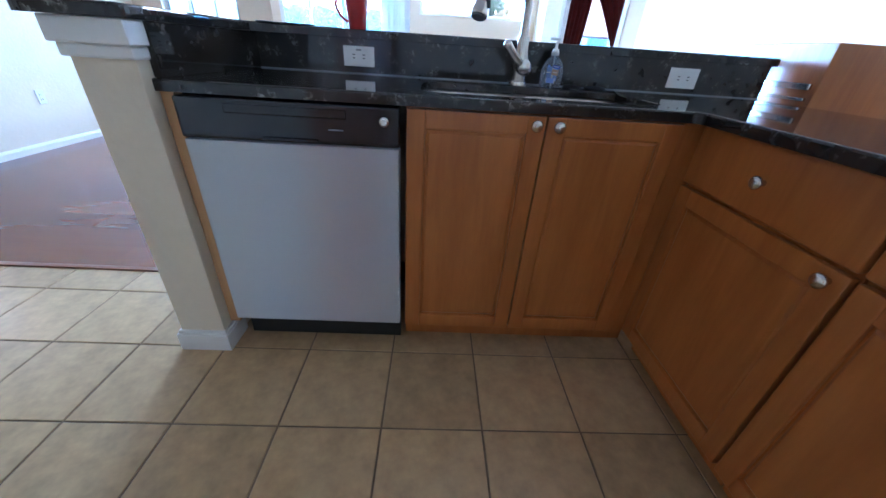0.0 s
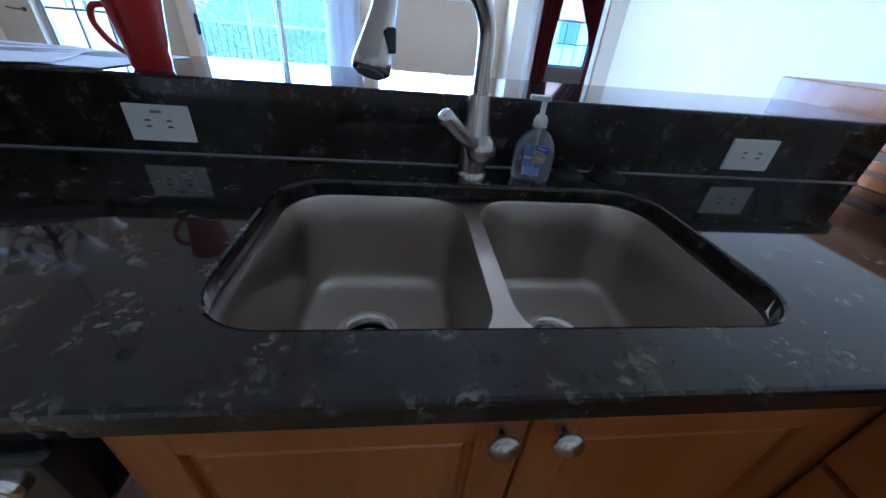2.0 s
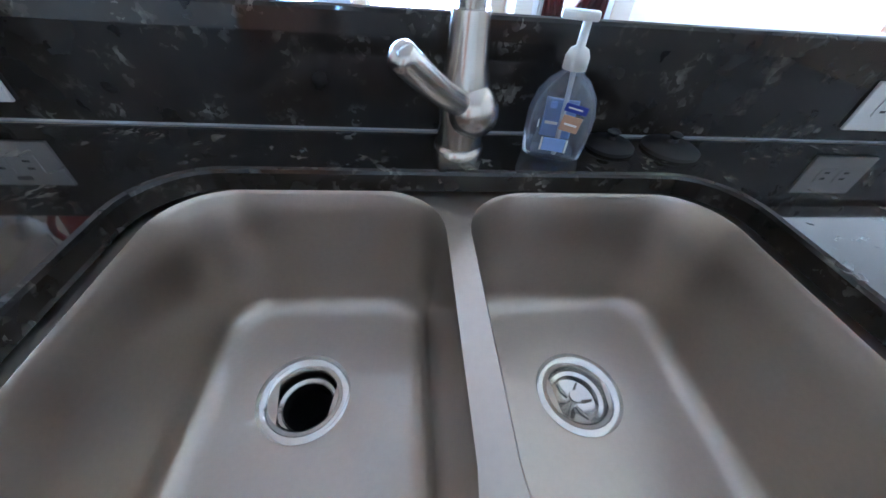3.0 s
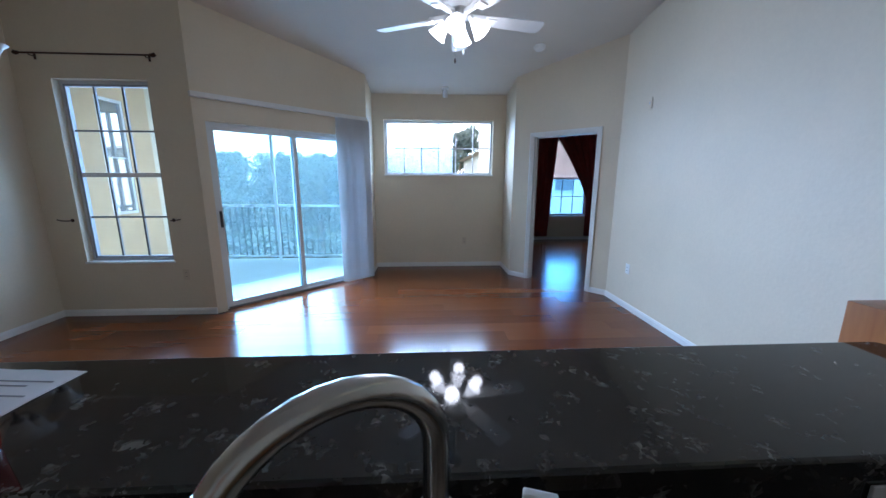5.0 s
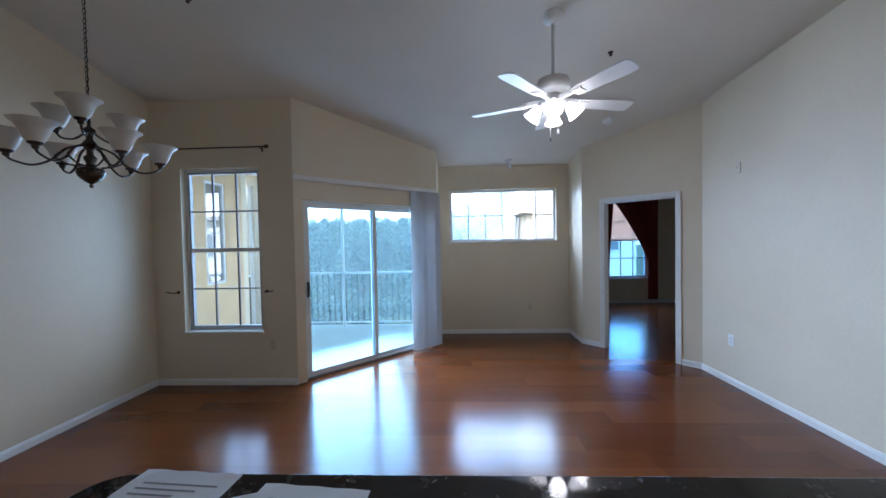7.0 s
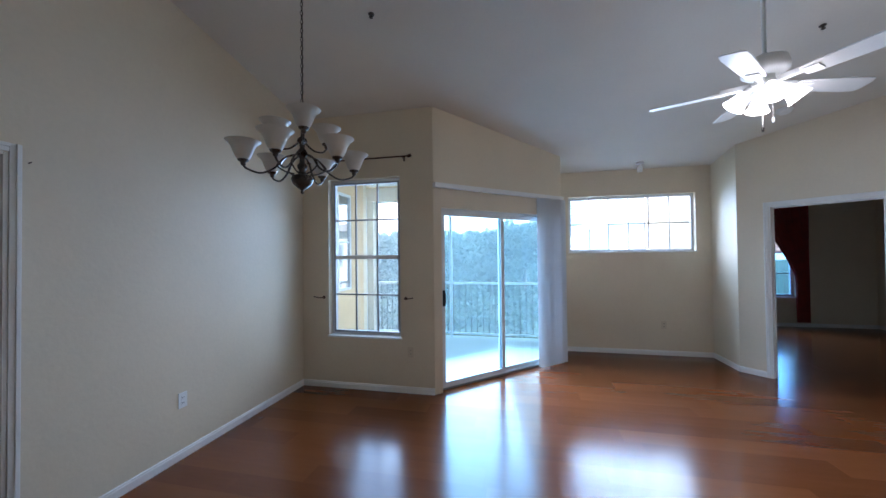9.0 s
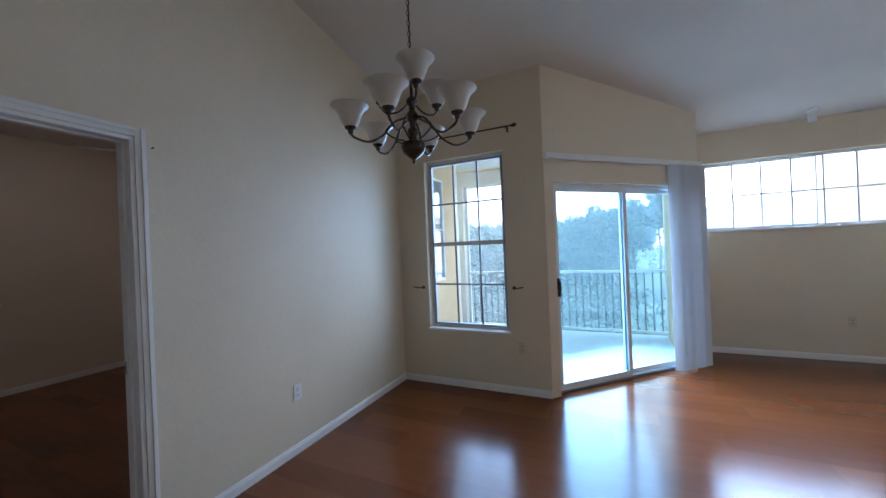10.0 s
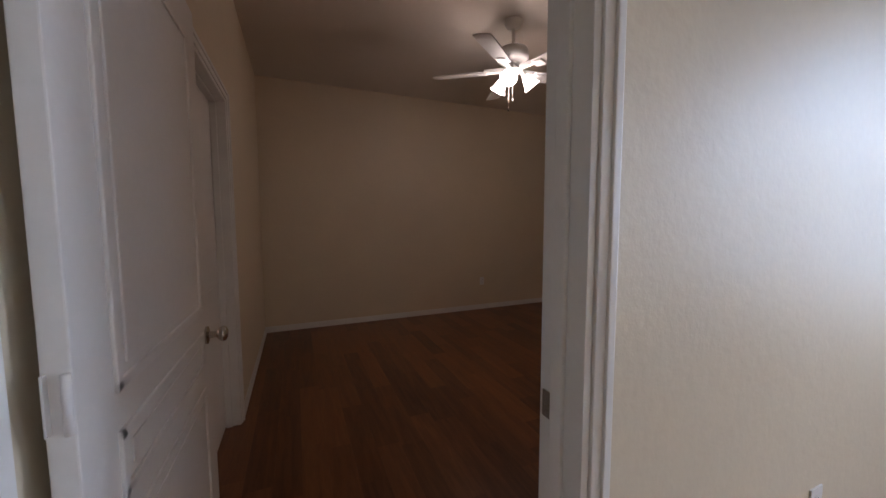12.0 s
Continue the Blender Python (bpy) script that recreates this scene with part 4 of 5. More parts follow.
part("latch_lip", rbox(0.22, 0.37, -0.034, -0.024, 0.776, 0.786, 0.003), M_BLACK, pnl)
part("toe_panel", rbox(0.004, 0.590, 0.05, 0.065, 0.0, 0.10, 0.002), M_DARK, dwm)


def cab_front(w, h, parent, m, name="door", knob=None, flat=False):
    """A raised-panel front, w wide, h high, facing -y from the origin."""
    st = 0.052
    if flat:
        bms = [rbox(0, w, -0.020, 0, 0, h, 0.005, 3)]
    else:
        bars = [("stile", rbox(0, st, -0.020, 0, 0, h, 0.004)), ("stile", rbox(w - st, w, -0.020, 0, 0, h, 0.004)),
                ("rail", rbox(st - 0.001, w - st + 0.001, -0.0195, 0, 0, st, 0.004)), ("rail", rbox(st - 0.001, w - st + 0.001, -0.0195, 0, h - st, h, 0.004))]
        bms = [rbox(st - 0.004, w - st + 0.004, -0.010, -0.002, st - 0.004, h - st + 0.004, 0.001, 1)]
        pan = bmesh.new()
        v = box(pan, st + 0.003, w - st - 0.003, -0.0150, -0.009, st + 0.003, h - st - 0.003)
        for q in v:
            if q.co.y < -0.014:
                q.co.x += 0.009 if q.co.x < w / 2 else -0.009
                q.co.z += 0.009 if q.co.z < h / 2 else -0.009
    d = part(name, join(*bms), M_CAB, parent, m=m)
    if not flat:
        part("panel", pan, M_CAB, d)
        for bar_name, bar in bars:
            part(bar_name, bar, M_CAB, d)
    if knob:
        part("knob", lathe([(0.007, 0), (0.0060, 0.010), (0.010, 0.014), (0.0165, 0.018), (0.0165, 0.023), (0.011, 0.028), (0.004, 0.030)], 20, pose(knob[0], -0.020, knob[1], 90)), M_NICKEL, d, "round satin nickel knob")
    return d


def cabinet(name, place, w, depth, rz, label, doors, drawer=False, toe=True):
    c = thing(name, place, label, "cabinet", "kitchen base cabinets", rz)
    part("body", rbox(0.0, w, 0.0, depth, 0.096, 0.8835, 0.002), M_CAB, c)
    if toe:
        part("toe_kick", rbox(0.0, w, 0.055, 0.070, 0.0, 0.097, 0.001), M_CAB, c)
    top = 0.700 if drawer else 0.877
    n = doors
    dwid = (w - 0.006 - 0.004 * (n - 1)) / n
    for i in range(n):
        kx = dwid - 0.030 if i == 0 else 0.030
        cab_front(dwid, top - 0.104, c, pose(0.003 + i * (dwid + 0.004), -0.001, 0.104), knob=(kx, top - 0.104 - 0.024))
    if drawer:
        cab_front(w - 0.006, 0.165, c, pose(0.003, -0.001, 0.712), name="drawer", knob=((w - 0.006) / 2, 0.0825), flat=True)
    return c


cabinet("sink_cabinet", (0.0, 0.021, 0.0), 0.790, 0.05, 0, "maple sink cabinet with two raised-panel doors", 2)
fil = thing("cabinet_filler", (0.790, 0.021, 0.0), "maple corner filler beside the sink cabinet", "filler")
part("strip", rbox(0.001, 0.088, -0.001, 0.018, 0.097, 0.8835, 0.002), M_CAB, fil)
part("toe_kick", rbox(0.001, 0.11, 0.055, 0.070, 0.0, 0.096, 0.001), M_CAB, fil)
for y1, w in ((0.0185, 0.5235), (-0.51, 0.60), (-1.115, 0.60)):
    cabinet("base_cabinet", (0.876, y1, 0.0), w, 0.55, -90, "maple base cabinet with one drawer and a door", 1, drawer=True)
# out of view; added so the steel dishwasher door mirrors something brown
pan = thing("pantry_cabinet", (-1.125, BACK + 0.001, 0.0), "tall maple cabinet out of view, added for the dishwasher's reflection", "cabinet")
part("body", rbox(0, 0.66, 0, 0.58, 0.0, 2.2, 0.004), M_CAB, pan)
cab_front(0.64, 2.05, pan, pose(0.65, 0.581, 0.11, 0, 0, 180), knob=(0.04, 1.0))
side = thing("side_cabinet", (1.56, 0.45, 0.0), "orange maple side cabinet with a steel rail across it", "cabinet")
part("body", rbox(0, 0.55, 0, 0.60, 0.0, 1.13, 0.004), M_CAB, side)
part("rail", rbox(-0.016, 0.0, 0.02, 0.58, 0.965, 0.990, 0.005), M_NICKEL, side, "satin steel rail")
part("lower_rail", rbox(-0.016, 0.0, 0.02, 0.58, 0.925, 0.938, 0.004), M_NICKEL, side, "satin steel rail")

# undermount double sink
sink = thing("kitchen_sink", (0, 0, 0), "undermount stainless double-bowl sink with two drains", "sink")


def bowl(x0, x1, y0, y1, dx, dy, z_top=0.880, z_bot=0.668):
    bm = bmesh.new()
    n = 9
    loops = []
    for k, z, r in ((0.0, z_top, 0.085), (0.003, z_top - 0.006, 0.083), (0.010, z_top - 0.10, 0.078), (0.016, z_bot + 0.040, 0.070), (0.018, z_bot + 0.026, 0.066), (0.024, z_bot + 0.012, 0.060), (0.034, z_bot + 0.004, 0.052), (0.048, z_bot + 0.001, 0.044), (0.060, z_bot, 0.040)):
        loops.append([(x, y, z) for x, y in rounded(x0 + k, x1 - k, y0 + k, y1 - k, r, n)])
    m = len(loops[0])
    for rad, z in ((0.075, z_bot - 0.0035), (0.050, z_bot - 0.005)):
        lp = []
        for (x, y, _) in loops[8]:
            a = math.atan2(y - dy, x - dx)
            lp.append((dx + rad * math.cos(a), dy + rad * math.sin(a), z))
        loops.append(lp)
    rings = [[bm.verts.new(p) for p in lp] for lp in loops]
    for a, b in zip(rings, rings[1:]):
        for i in range(m):
            bm.faces.new((a[i], a[(i + 1) % m], b[(i + 1) % m], b[i]))
    return bm


BL = (0.045, 0.383, 0.072, 0.487)
BR = (0.412, 0.766, 0.072, 0.484)
part("bowl", bowl(*BL, 0.196, 0.312), M_SINK, sink, smooth="all")
part("bowl", bowl(*BR, 0.580, 0.300), M_SINK, sink, smooth="all")
bm = bmesh.new()
edges = []
for lp in (rounded(0.0, 0.81, 0.03, 0.52, 0.06), rounded(*BL, 0.085), rounded(*BR, 0.085)):
    vs = [bm.verts.new((x, y, 0.8802)) for x, y in lp]
    edges += [bm.edges.new((vs[i], vs[(i + 1) % len(vs)])) for i in range(len(vs))]
bmesh.ops.triangle_fill(bm, edges=edges, use_beauty=True, use_dissolve=False)
part("rim", bm, M_SINK, sink, smooth=False)
for i, (x, y, deep) in enumerate(((0.196, 0.312, 0.055), (0.580, 0.300, 0.030))):
    zb = 0.664
    dr = part("drain", lathe([(0.0605, zb - 0.002), (0.0615, zb + 0.0015), (0.058, zb + 0.003), (0.047, zb + 0.001), (0.042, zb - 0.004), (0.040, zb - deep * 0.5), (0.034, zb - deep * 0.55), (0.033, zb - deep)], 32, pose(x, y, 0), caps=False), M_CHROME, sink, "chrome drain flange")
    if i == 0:
        part("disposal_throat", lathe([(0.0345, zb - 0.028), (0.0345, zb - 0.14), (0.002, zb - 0.141)], 24, pose(x, y, 0), caps=False), M_DARK, dr, "black disposal throat")
    else:
        part("strainer_cup", lathe([(0.0335, zb - 0.028), (0.020, zb - 0.033), (0.004, zb - 0.033)], 24, pose(x, y, 0), caps=False), M_CHROME, dr)
        part("strainer_knob", lathe([(0.006, zb - 0.034), (0.006, zb - 0.018), (0.010, zb - 0.016), (0.009, zb - 0.012)], 14, pose(x, y, 0)), M_CHROME, dr)
        for a in [k * math.pi / 3 for k in range(6)]:
            part("strainer_spoke", tube([(x + 0.008 * math.cos(a), y + 0.008 * math.sin(a), zb - 0.031), (x + 0.03 * math.cos(a), y + 0.03 * math.sin(a), zb - 0.027)], 0.0015, 6), M_CHROME, dr)
        part("drain_pipe", lathe([(0.0335, zb - 0.029), (0.0335, zb - 0.10), (0.002, zb - 0.101)], 24, pose(x, y, 0), caps=False), M_DARK, dr)

# faucet
fa = thing("faucet", (0.407, 0.532, 0.914), "brushed nickel pull-down kitchen faucet with a side lever", "faucet")
d2 = Vector((-0.172, -0.108, 0)).normalized()
part("base_ring", lathe([(0.035, 0.0), (0.035, 0.005), (0.033, 0.014), (0.030, 0.017)], 28), M_NICKEL, fa)
part("body", lathe([(0.030, 0.014), (0.0295, 0.045), (0.0325, 0.070), (0.0315, 0.095), (0.0255, 0.120), (0.0225, 0.155), (0.0215, 0.168)], 28), M_NICKEL, fa)
arc = [Vector((0, 0, 0.160)), Vector((0, 0, 0.21)), Vector((0, 0, 0.255))]
for k in range(1, 15):
    a = math.pi * k / 14 * 0.83
    arc.append(Vector((0, 0, 0.255)) + d2 * (0.109 * (1 - math.cos(a))) + Vector((0, 0, 0.095 * math.sin(a))))
part("neck", tube(arc, 0.0155, 18), M_NICKEL, fa)
e0 = arc[-1]
tip = Vector((0.212, 0.380, 1.122)) - Vector((0.407, 0.532, 0.914))
ax = (tip - e0)
ax.normalize()
pts = [e0 + ax * s for s in (0.0, 0.012, 0.03, 0.061, 0.089, 0.102, 0.106)]
sp = part("spray_head", tube(pts, 0.02, 20, [0.0158, 0.0175, 0.0190, 0.0230, 0.0275, 0.0285, 0.026]), M_NICKEL, fa, "pull-down spray head")
part("spray_face", tube([e0 + ax * 0.104, e0 + ax * 0.110], 0.020, 20), M_GREYBAR, sp)
part("spray_button", rbox(-0.007, 0.007, -0.004, 0.004, -0.016, 0.016, 0.003, 2, Matrix.Translation(e0 + ax * 0.06 + Vector((0.020, -0.018, 0)))), M_BLACK, sp)
ht = Vector((0.335, 0.448, 1.051)) - Vector((0.407, 0.532, 0.914))
h0 = Vector((0.012, -0.014, 0.065))
lev = spline([h0 + Vector((0.02, 0.012, -0.02)), h0, h0 + (ht - h0) * 0.5 + Vector((0, 0, -0.006)), ht], 8)
away = (ht - h0).normalized()
lev += [ht + away * q for q in (0.005, 0.009, 0.012, 0.0135)]
part("lever", tube(lev, 0.015, 16, [0.0135 + 0.0030 * i / len(lev) for i in range(len(lev) - 4)] + [0.0158, 0.0132, 0.0088, 0.003]), M_NICKEL, fa)
hub_axis = Vector((0.5, -0.6, 0.3)).to_track_quat('Z', 'Y').to_matrix().to_4x4()
part("lever_hub", lathe([(0.0345 * math.cos(radians(q)), 0.031 * math.sin(radians(q))) for q in (-80, -60, -40, -20, 0, 20, 38, 54, 68, 80, 87)], 26, Matrix.Translation(h0) @ hub_axis), M_NICKEL, fa)

# soap bottle
M_SOAP = mat("clear_soap", (0.70, 0.78, 0.92), 0.08, var=0.03)
nt = M_SOAP.node_tree
nt.nodes["Principled BSDF"].inputs["Transmission Weight"].default_value = 0.85
M_BLUE = mat("blue_label", (0.03, 0.05, 0.36), 0.4, var=0.1)
M_LBLUE = mat("light_blue_label", (0.30, 0.45, 0.85), 0.4, var=0.1)
M_ORANGE = mat("tan_label_print", (0.52, 0.33, 0.22), 0.5, var=0.1)
so = thing("soap_bottle", (0.540, 0.535, 0.914), "clear plastic hand soap pump bottle with a blue label", "soap bottle", rz=-18)
bm = bmesh.new()
rings = []
for z, hw, hd in ((0.0, 0.036, 0.020), (0.003, 0.040, 0.022), (0.03, 0.043, 0.024), (0.06, 0.043, 0.024), (0.083, 0.037, 0.022), (0.100, 0.025, 0.017), (0.108, 0.014, 0.014), (0.116, 0.013, 0.013)):
    rings.append([bm.verts.new((hw * math.cos(a) * (1 + 0.06 * abs(math.sin(2 * a))), hd * math.sin(a) * (1 + 0.06 * abs(math.sin(2 * a))), z)) for a in [2 * math.pi * k / 28 for k in range(28)]])
for a, b in zip(rings, rings[1:]):
    for i in range(28):
        bm.faces.new((a[i], a[(i + 1) % 28], b[(i + 1) % 28], b[i]))
bm.faces.new(rings[0][::-1]); bm.faces.new(rings[-1])
bt = part("bottle", bm, M_SOAP, so, smooth="all")
part("back_label", rbox(-0.017, 0.017, 0.0165, 0.0185, 0.024, 0.072, 0.0008, 1), M_LBLUE, bt, "blue back label seen through the soap")
for x0, x1, z0, z1, mm, lean in ((0.000, 0.028, 0.069, 0.079, M_BLUE, -8), (0.000, 0.024, 0.045, 0.065, M_ORANGE, -8), (-0.016, 0.013, 0.016, 0.034, M_LBLUE, 0), (-0.019, -0.0165, 0.016, 0.034, M_WHITE, 0), (0.0135, 0.016, 0.016, 0.034, M_WHITE, 0),
                                 (-0.020, -0.004, 0.052, 0.0555, M_WHITE, 0), (-0.018, -0.010, 0.072, 0.080, M_LBLUE, 0), (0.004, 0.022, 0.0735, 0.0755, M_WHITE, -8), (0.004, 0.020, 0.053, 0.0555, M_WHITE, -8), (-0.028, -0.0265, 0.046, 0.056, M_WHITE, 0)):
    cx, cz, hx, hz = (x0 + x1) / 2, (z0 + z1) / 2, (x1 - x0) / 2, (z1 - z0) / 2
    front = 0.0260 if mm is not M_WHITE else 0.0268
    part("label", rbox(-hx, hx, -0.0008, 0.0008, -hz, hz, 0.0004, 1), mm, bt, m=pose(cx, -front, cz, 0, -lean))
part("pump", join(lathe([(0.0145, 0.112), (0.0145, 0.126), (0.011, 0.134), (0.0055, 0.137), (0.005, 0.163)], 20), rbox(-0.030, 0.012, -0.007, 0.007, 0.162, 0.172, 0.003)), M_WHITE, so, "white pump top")
part("dip_tube", tube([(0, 0, 0.112), (0.004, 0, 0.006)], 0.003, 8), M_WHITE, so)

# drain stoppers left behind the soap
for x, y, r in ((0.640, 0.560, 0.036), (0.735, 0.555, 0.042)):
    st = thing("sink_stopper", (x, y, 0.914), "black rubber sink stopper lying on the counter", "stopper", "sink stoppers")
    part("disc", lathe([(r, 0.0), (r, 0.005), (r * 0.8, 0.010), (r * 0.3, 0.013), (0.004, 0.013)], 26), M_DARK, st)
    part("pull", lathe([(0.008, 0.012), (0.006, 0.018), (0.010, 0.024), (0.006, 0.027)], 14), M_DARK, st)

# outlets in the backsplash
gf = outlet((-0.232, 0.597, 0.977), 0, "white safety outlet lying sideways in the granite", wide=True, w=0.072, h=0.122)
part("test_button", rbox(-0.010, 0.010, -0.0080, -0.0055, 0.020, 0.026, 0.001), M_INK, gf)
outlet((1.112, 0.597, 0.975), 0, "white duplex outlet lying sideways in the granite", wide=True, w=0.076, h=0.124)

# mug, spoon and papers on the bar
mug = thing("mug", (-0.241, 0.645, 1.070), "tall red ceramic mug on the bar", "mug")
part("body", lathe([(0.032, 0.0), (0.034, 0.004), (0.037, 0.04), (0.043, 0.09), (0.047, 0.118), (0.044, 0.118), (0.040, 0.09), (0.034, 0.04), (0.030, 0.008), (0.002, 0.006)], 32, caps=False), M_RED, mug)
part("handle", tube(spline([(-0.043, 0, 0.104), (-0.072, 0, 0.100), (-0.080, 0, 0.075), (-0.062, 0, 0.042), (-0.037, 0, 0.024)]), 0.0055, 10), M_RED, mug)
spn = thing("spoon", (-0.241, 0.645, 1.070), "dark metal spoon standing in the mug", "spoon")
part("handle", tube([(0.01, 0, 0.012), (-0.018, 0.01, 0.125), (-0.030, 0.014, 0.145)], 0.003, 8, [0.003, 0.003, 0.006]), M_BRONZE, spn)


def paper(x, y, rz, w, d, z, label, lines):
    p_ = thing("paper_sheet", (x, y, z), label, "paper", "papers on the bar", rz)
    bm = bmesh.new()
    n = 6
    g = [[bm.verts.new((-w / 2 + w * i / n, -d / 2 + d * j / n, 0.0012 + 0.0018 * (math.sin(1.7 * i + j) ** 2) * (i in (0, n) or j in (0, n)))) for i in range(n + 1)] for j in range(n + 1)]
    for j in range(n):
        for i in range(n):
            bm.faces.new((g[j][i], g[j][i + 1], g[j + 1][i + 1], g[j + 1][i]))
    r = bmesh.ops.extrude_face_region(bm, geom=bm.faces[:])
    for v in r["geom"]:
        if isinstance(v, bmesh.types.BMVert):
            v.co.z -= 0.0010
    sh = part("sheet", bm, M_PAPER, p_, smooth=False)
    for k in range(lines):
        bm = bmesh.new()
        box(bm, -w * 0.38, w * (0.38 - 0.16 * ((k * 7) % 3)), d * (0.36 - 0.055 * k) - 0.002, d * (0.36 - 0.055 * k) + 0.002, 0.0014, 0.0018)
        part("print_line", bm, M_INK, sh, smooth=False)


paper(-0.680, 0.790, -4, 0.215, 0.28, 1.0700, "printed white paper sheet lying on the bar", 9)
paper(-0.405, 0.748, -5, 0.215, 0.28, 1.0700, "white paper sheet lying on the bar", 6)
paper(-0.545, 0.70, 20, 0.215, 0.28, 1.0735, "white paper sheet askew on the pile", 5)

for ob in set(scene.collection.objects) - before:
    if ob.parent is None:
        ob.location.x += KX

# ---- balcony and outside ----
bm = prism([(-3.655, 4.092), (-1.99, 4.092), (-0.59, 5.47), (-0.59, 6.72), (-4.06, 6.72), (-4.06, 5.73), (-3.655, 5.73)], -0.12, 0.004)
single("balcony_floor", bm, M_DECK, "pale painted concrete balcony floor", "floor", kind="structure")
bm = prism([(-3.655, 4.092), (-1.99, 4.092), (-0.59, 5.47), (-0.59, 6.72), (-4.06, 6.72), (-4.06, 5.73), (-3.655, 5.73)], 2.78, 2.9)
single("ceiling_balcony", bm, M_STUCCO, "yellow stucco balcony soffit", "ceiling", kind="structure")
single("balcony_beam", rbox(-4.05, -0.60, 6.50, 6.70, 2.52, 2.781, 0.01), M_STUCCO2, "pale stucco beam over the balcony opening", "beam", kind="structure", smooth=True)
single("balcony_column", rbox(-4.05, -3.73, 6.44, 6.71, 0.0, 2.53, 0.012), M_STUCCO2, "pale stucco corner column of the balcony", "column", kind="structure", smooth=True)
single("wall_outer_alcove", rbox(-0.66, -0.592, 5.55, 6.70, 0.0, 2.78, 0.004), M_STUCCO, "yellow stucco outer wall beside the balcony", "wall", kind="structure")


def railing(p, q, label):
    p, q = Vector(p), Vector(q)
    L_ = (q - p).length
    r_ = thing("balcony_railing", (0, 0, 0), label, "railing", "balcony railings")
    r_.matrix_world = frame_on(p, q - p)
    part("top_rail", rbox(0, L_, -0.028, 0.028, 0.965, 1.005, 0.006), M_ALU, r_)
    part("bottom_rail", rbox(0, L_, -0.018, 0.018, 0.06, 0.095, 0.004), M_ALU, r_)
    n = int(L_ / 0.105)
    me = mesh_of(rbox(-0.007, 0.007, -0.007, 0.007, 0.095, 0.966, 0.001, 1), "baluster", M_RAIL)
    for i in range(1, n):
        b = new("baluster", me)
        b.parent = r_
        b.matrix_basis = pose(L_ * i / n, 0, 0)
    cuts_ = [0.02, L_ / 2 - 0.10, L_ - 0.02] if L_ > 1 else [0.0, L_ - 0.02]
    for a_, b_ in zip(cuts_, cuts_[1:]):
        bm = bmesh.new()
        bm.faces.new([bm.verts.new(p_) for p_ in ((a_, 0.030, 0.06), (b_, 0.030, 0.06), (b_, 0.030, 2.58), (a_, 0.030, 2.58))])
        # the sheet veils the woods with the haze held in its material
        part("screen", bm, M_HAZE, r_, "insect screen with the pale haze of the view in its colour", smooth=False)
    for s in ([0.02, L_ / 2 - 0.10, L_ - 0.02] if L_ > 1 else [L_ - 0.02]):
        part("post", rbox(s - 0.024, s + 0.024, -0.024, 0.024, 0.004, 2.60, 0.004), M_ALU, r_)


railing((-3.73, 6.58), (-0.62, 6.58), "white screen rail with dark balusters round the balcony")
railing((-3.88, 5.74), (-3.88, 6.44), "short side balcony rail with dark balusters")

bm = bmesh.new()
box(bm, -2500, 2500, -2500, 2500, -6.6, -6.5)
single("ground", bm, M_GRASS, "wide green lawn below the balcony", "ground", kind="structure")

# the bright hazy sky low over the horizon, beyond the woods
M_SKY = glow("hazy_sky", (0.93, 0.97, 1.0), 0.7)
bm = bmesh.new()
rim_ = []
for i in range(41):
    a = radians(-100 + 5 * i)
    x, y = 420 * math.sin(a), 420 * math.cos(a)
    rim_.append((bm.verts.new((x, y, -6.5)), bm.verts.new((x, y, 240))))
for (a, b), (c, d) in zip(rim_, rim_[1:]):
    bm.faces.new((a, c, d, b))
single("backdrop", bm, M_SKY, "bright hazy sky over the horizon", "sky", kind="structure")

# far woods: many leaf clumps
rnd = random.Random(11)
verts, faces = [], []


def clump(c, r, count, size, flat=1.0):
    for _ in range(count):
        u = Vector((rnd.gauss(0, 1), rnd.gauss(0, 1), rnd.gauss(0, 1))).normalized()
        k = r * rnd.uniform(0.55, 1.05)
        o = Vector(c) + Vector((u.x * k, u.y * k, u.z * k * flat))
        a = Vector((rnd.gauss(0, 1), rnd.gauss(0, 1), rnd.gauss(0, 1))).normalized()
        b = a.cross(u + Vector((0.01, 0.02, 0.03))).normalized()
        s = size * rnd.uniform(0.6, 1.3)
        i = len(verts)
        verts.extend([tuple(o + a * s), tuple(o + b * s * 0.7), tuple(o - a * s), tuple(o - b * s * 0.7)])
        faces.append((i, i + 1, i + 2, i + 3))


for i in range(340):
    ang = radians(rnd.uniform(-62, 75))
    dist = rnd.uniform(58, 110)
    x, y = -1.5 - dist * math.sin(ang), 4 + dist * math.cos(ang)
    if x > 4 and y < 105:
        continue
    top = rnd.uniform(-0.5, 0.9) + 1.5 + dist * 0.064
    w = rnd.uniform(2.6, 4.6)
    for k in range(5):
        f_ = k / 4
        clump((x + rnd.uniform(-1, 1), y + rnd.uniform(-1, 1), -5 + (top - w * 0.5 + 5) * f_), w * (1.0 - 0.5 * f_ * f_), 170, 0.30)
for i in range(150):
    ang = radians(rnd.uniform(-40, 70))
    dist = rnd.uniform(24, 56)
    x, y = -1.5 - dist * math.sin(ang), 4 + dist * math.cos(ang)
    if x > 2.5:
        continue
    clump((x, y, -6.0 + dist * 0.035 + rnd.uniform(0, 1.0)), rnd.uniform(1.4, 2.6), 130, 0.26)
me = bpy.data.meshes.new("far_woods")
me.from_pydata(verts, [], faces)
me.materials.append(M_LEAF)
tagged(new("far_woods", me), "dense green woods beyond the balcony", "woods", kind="stuff")


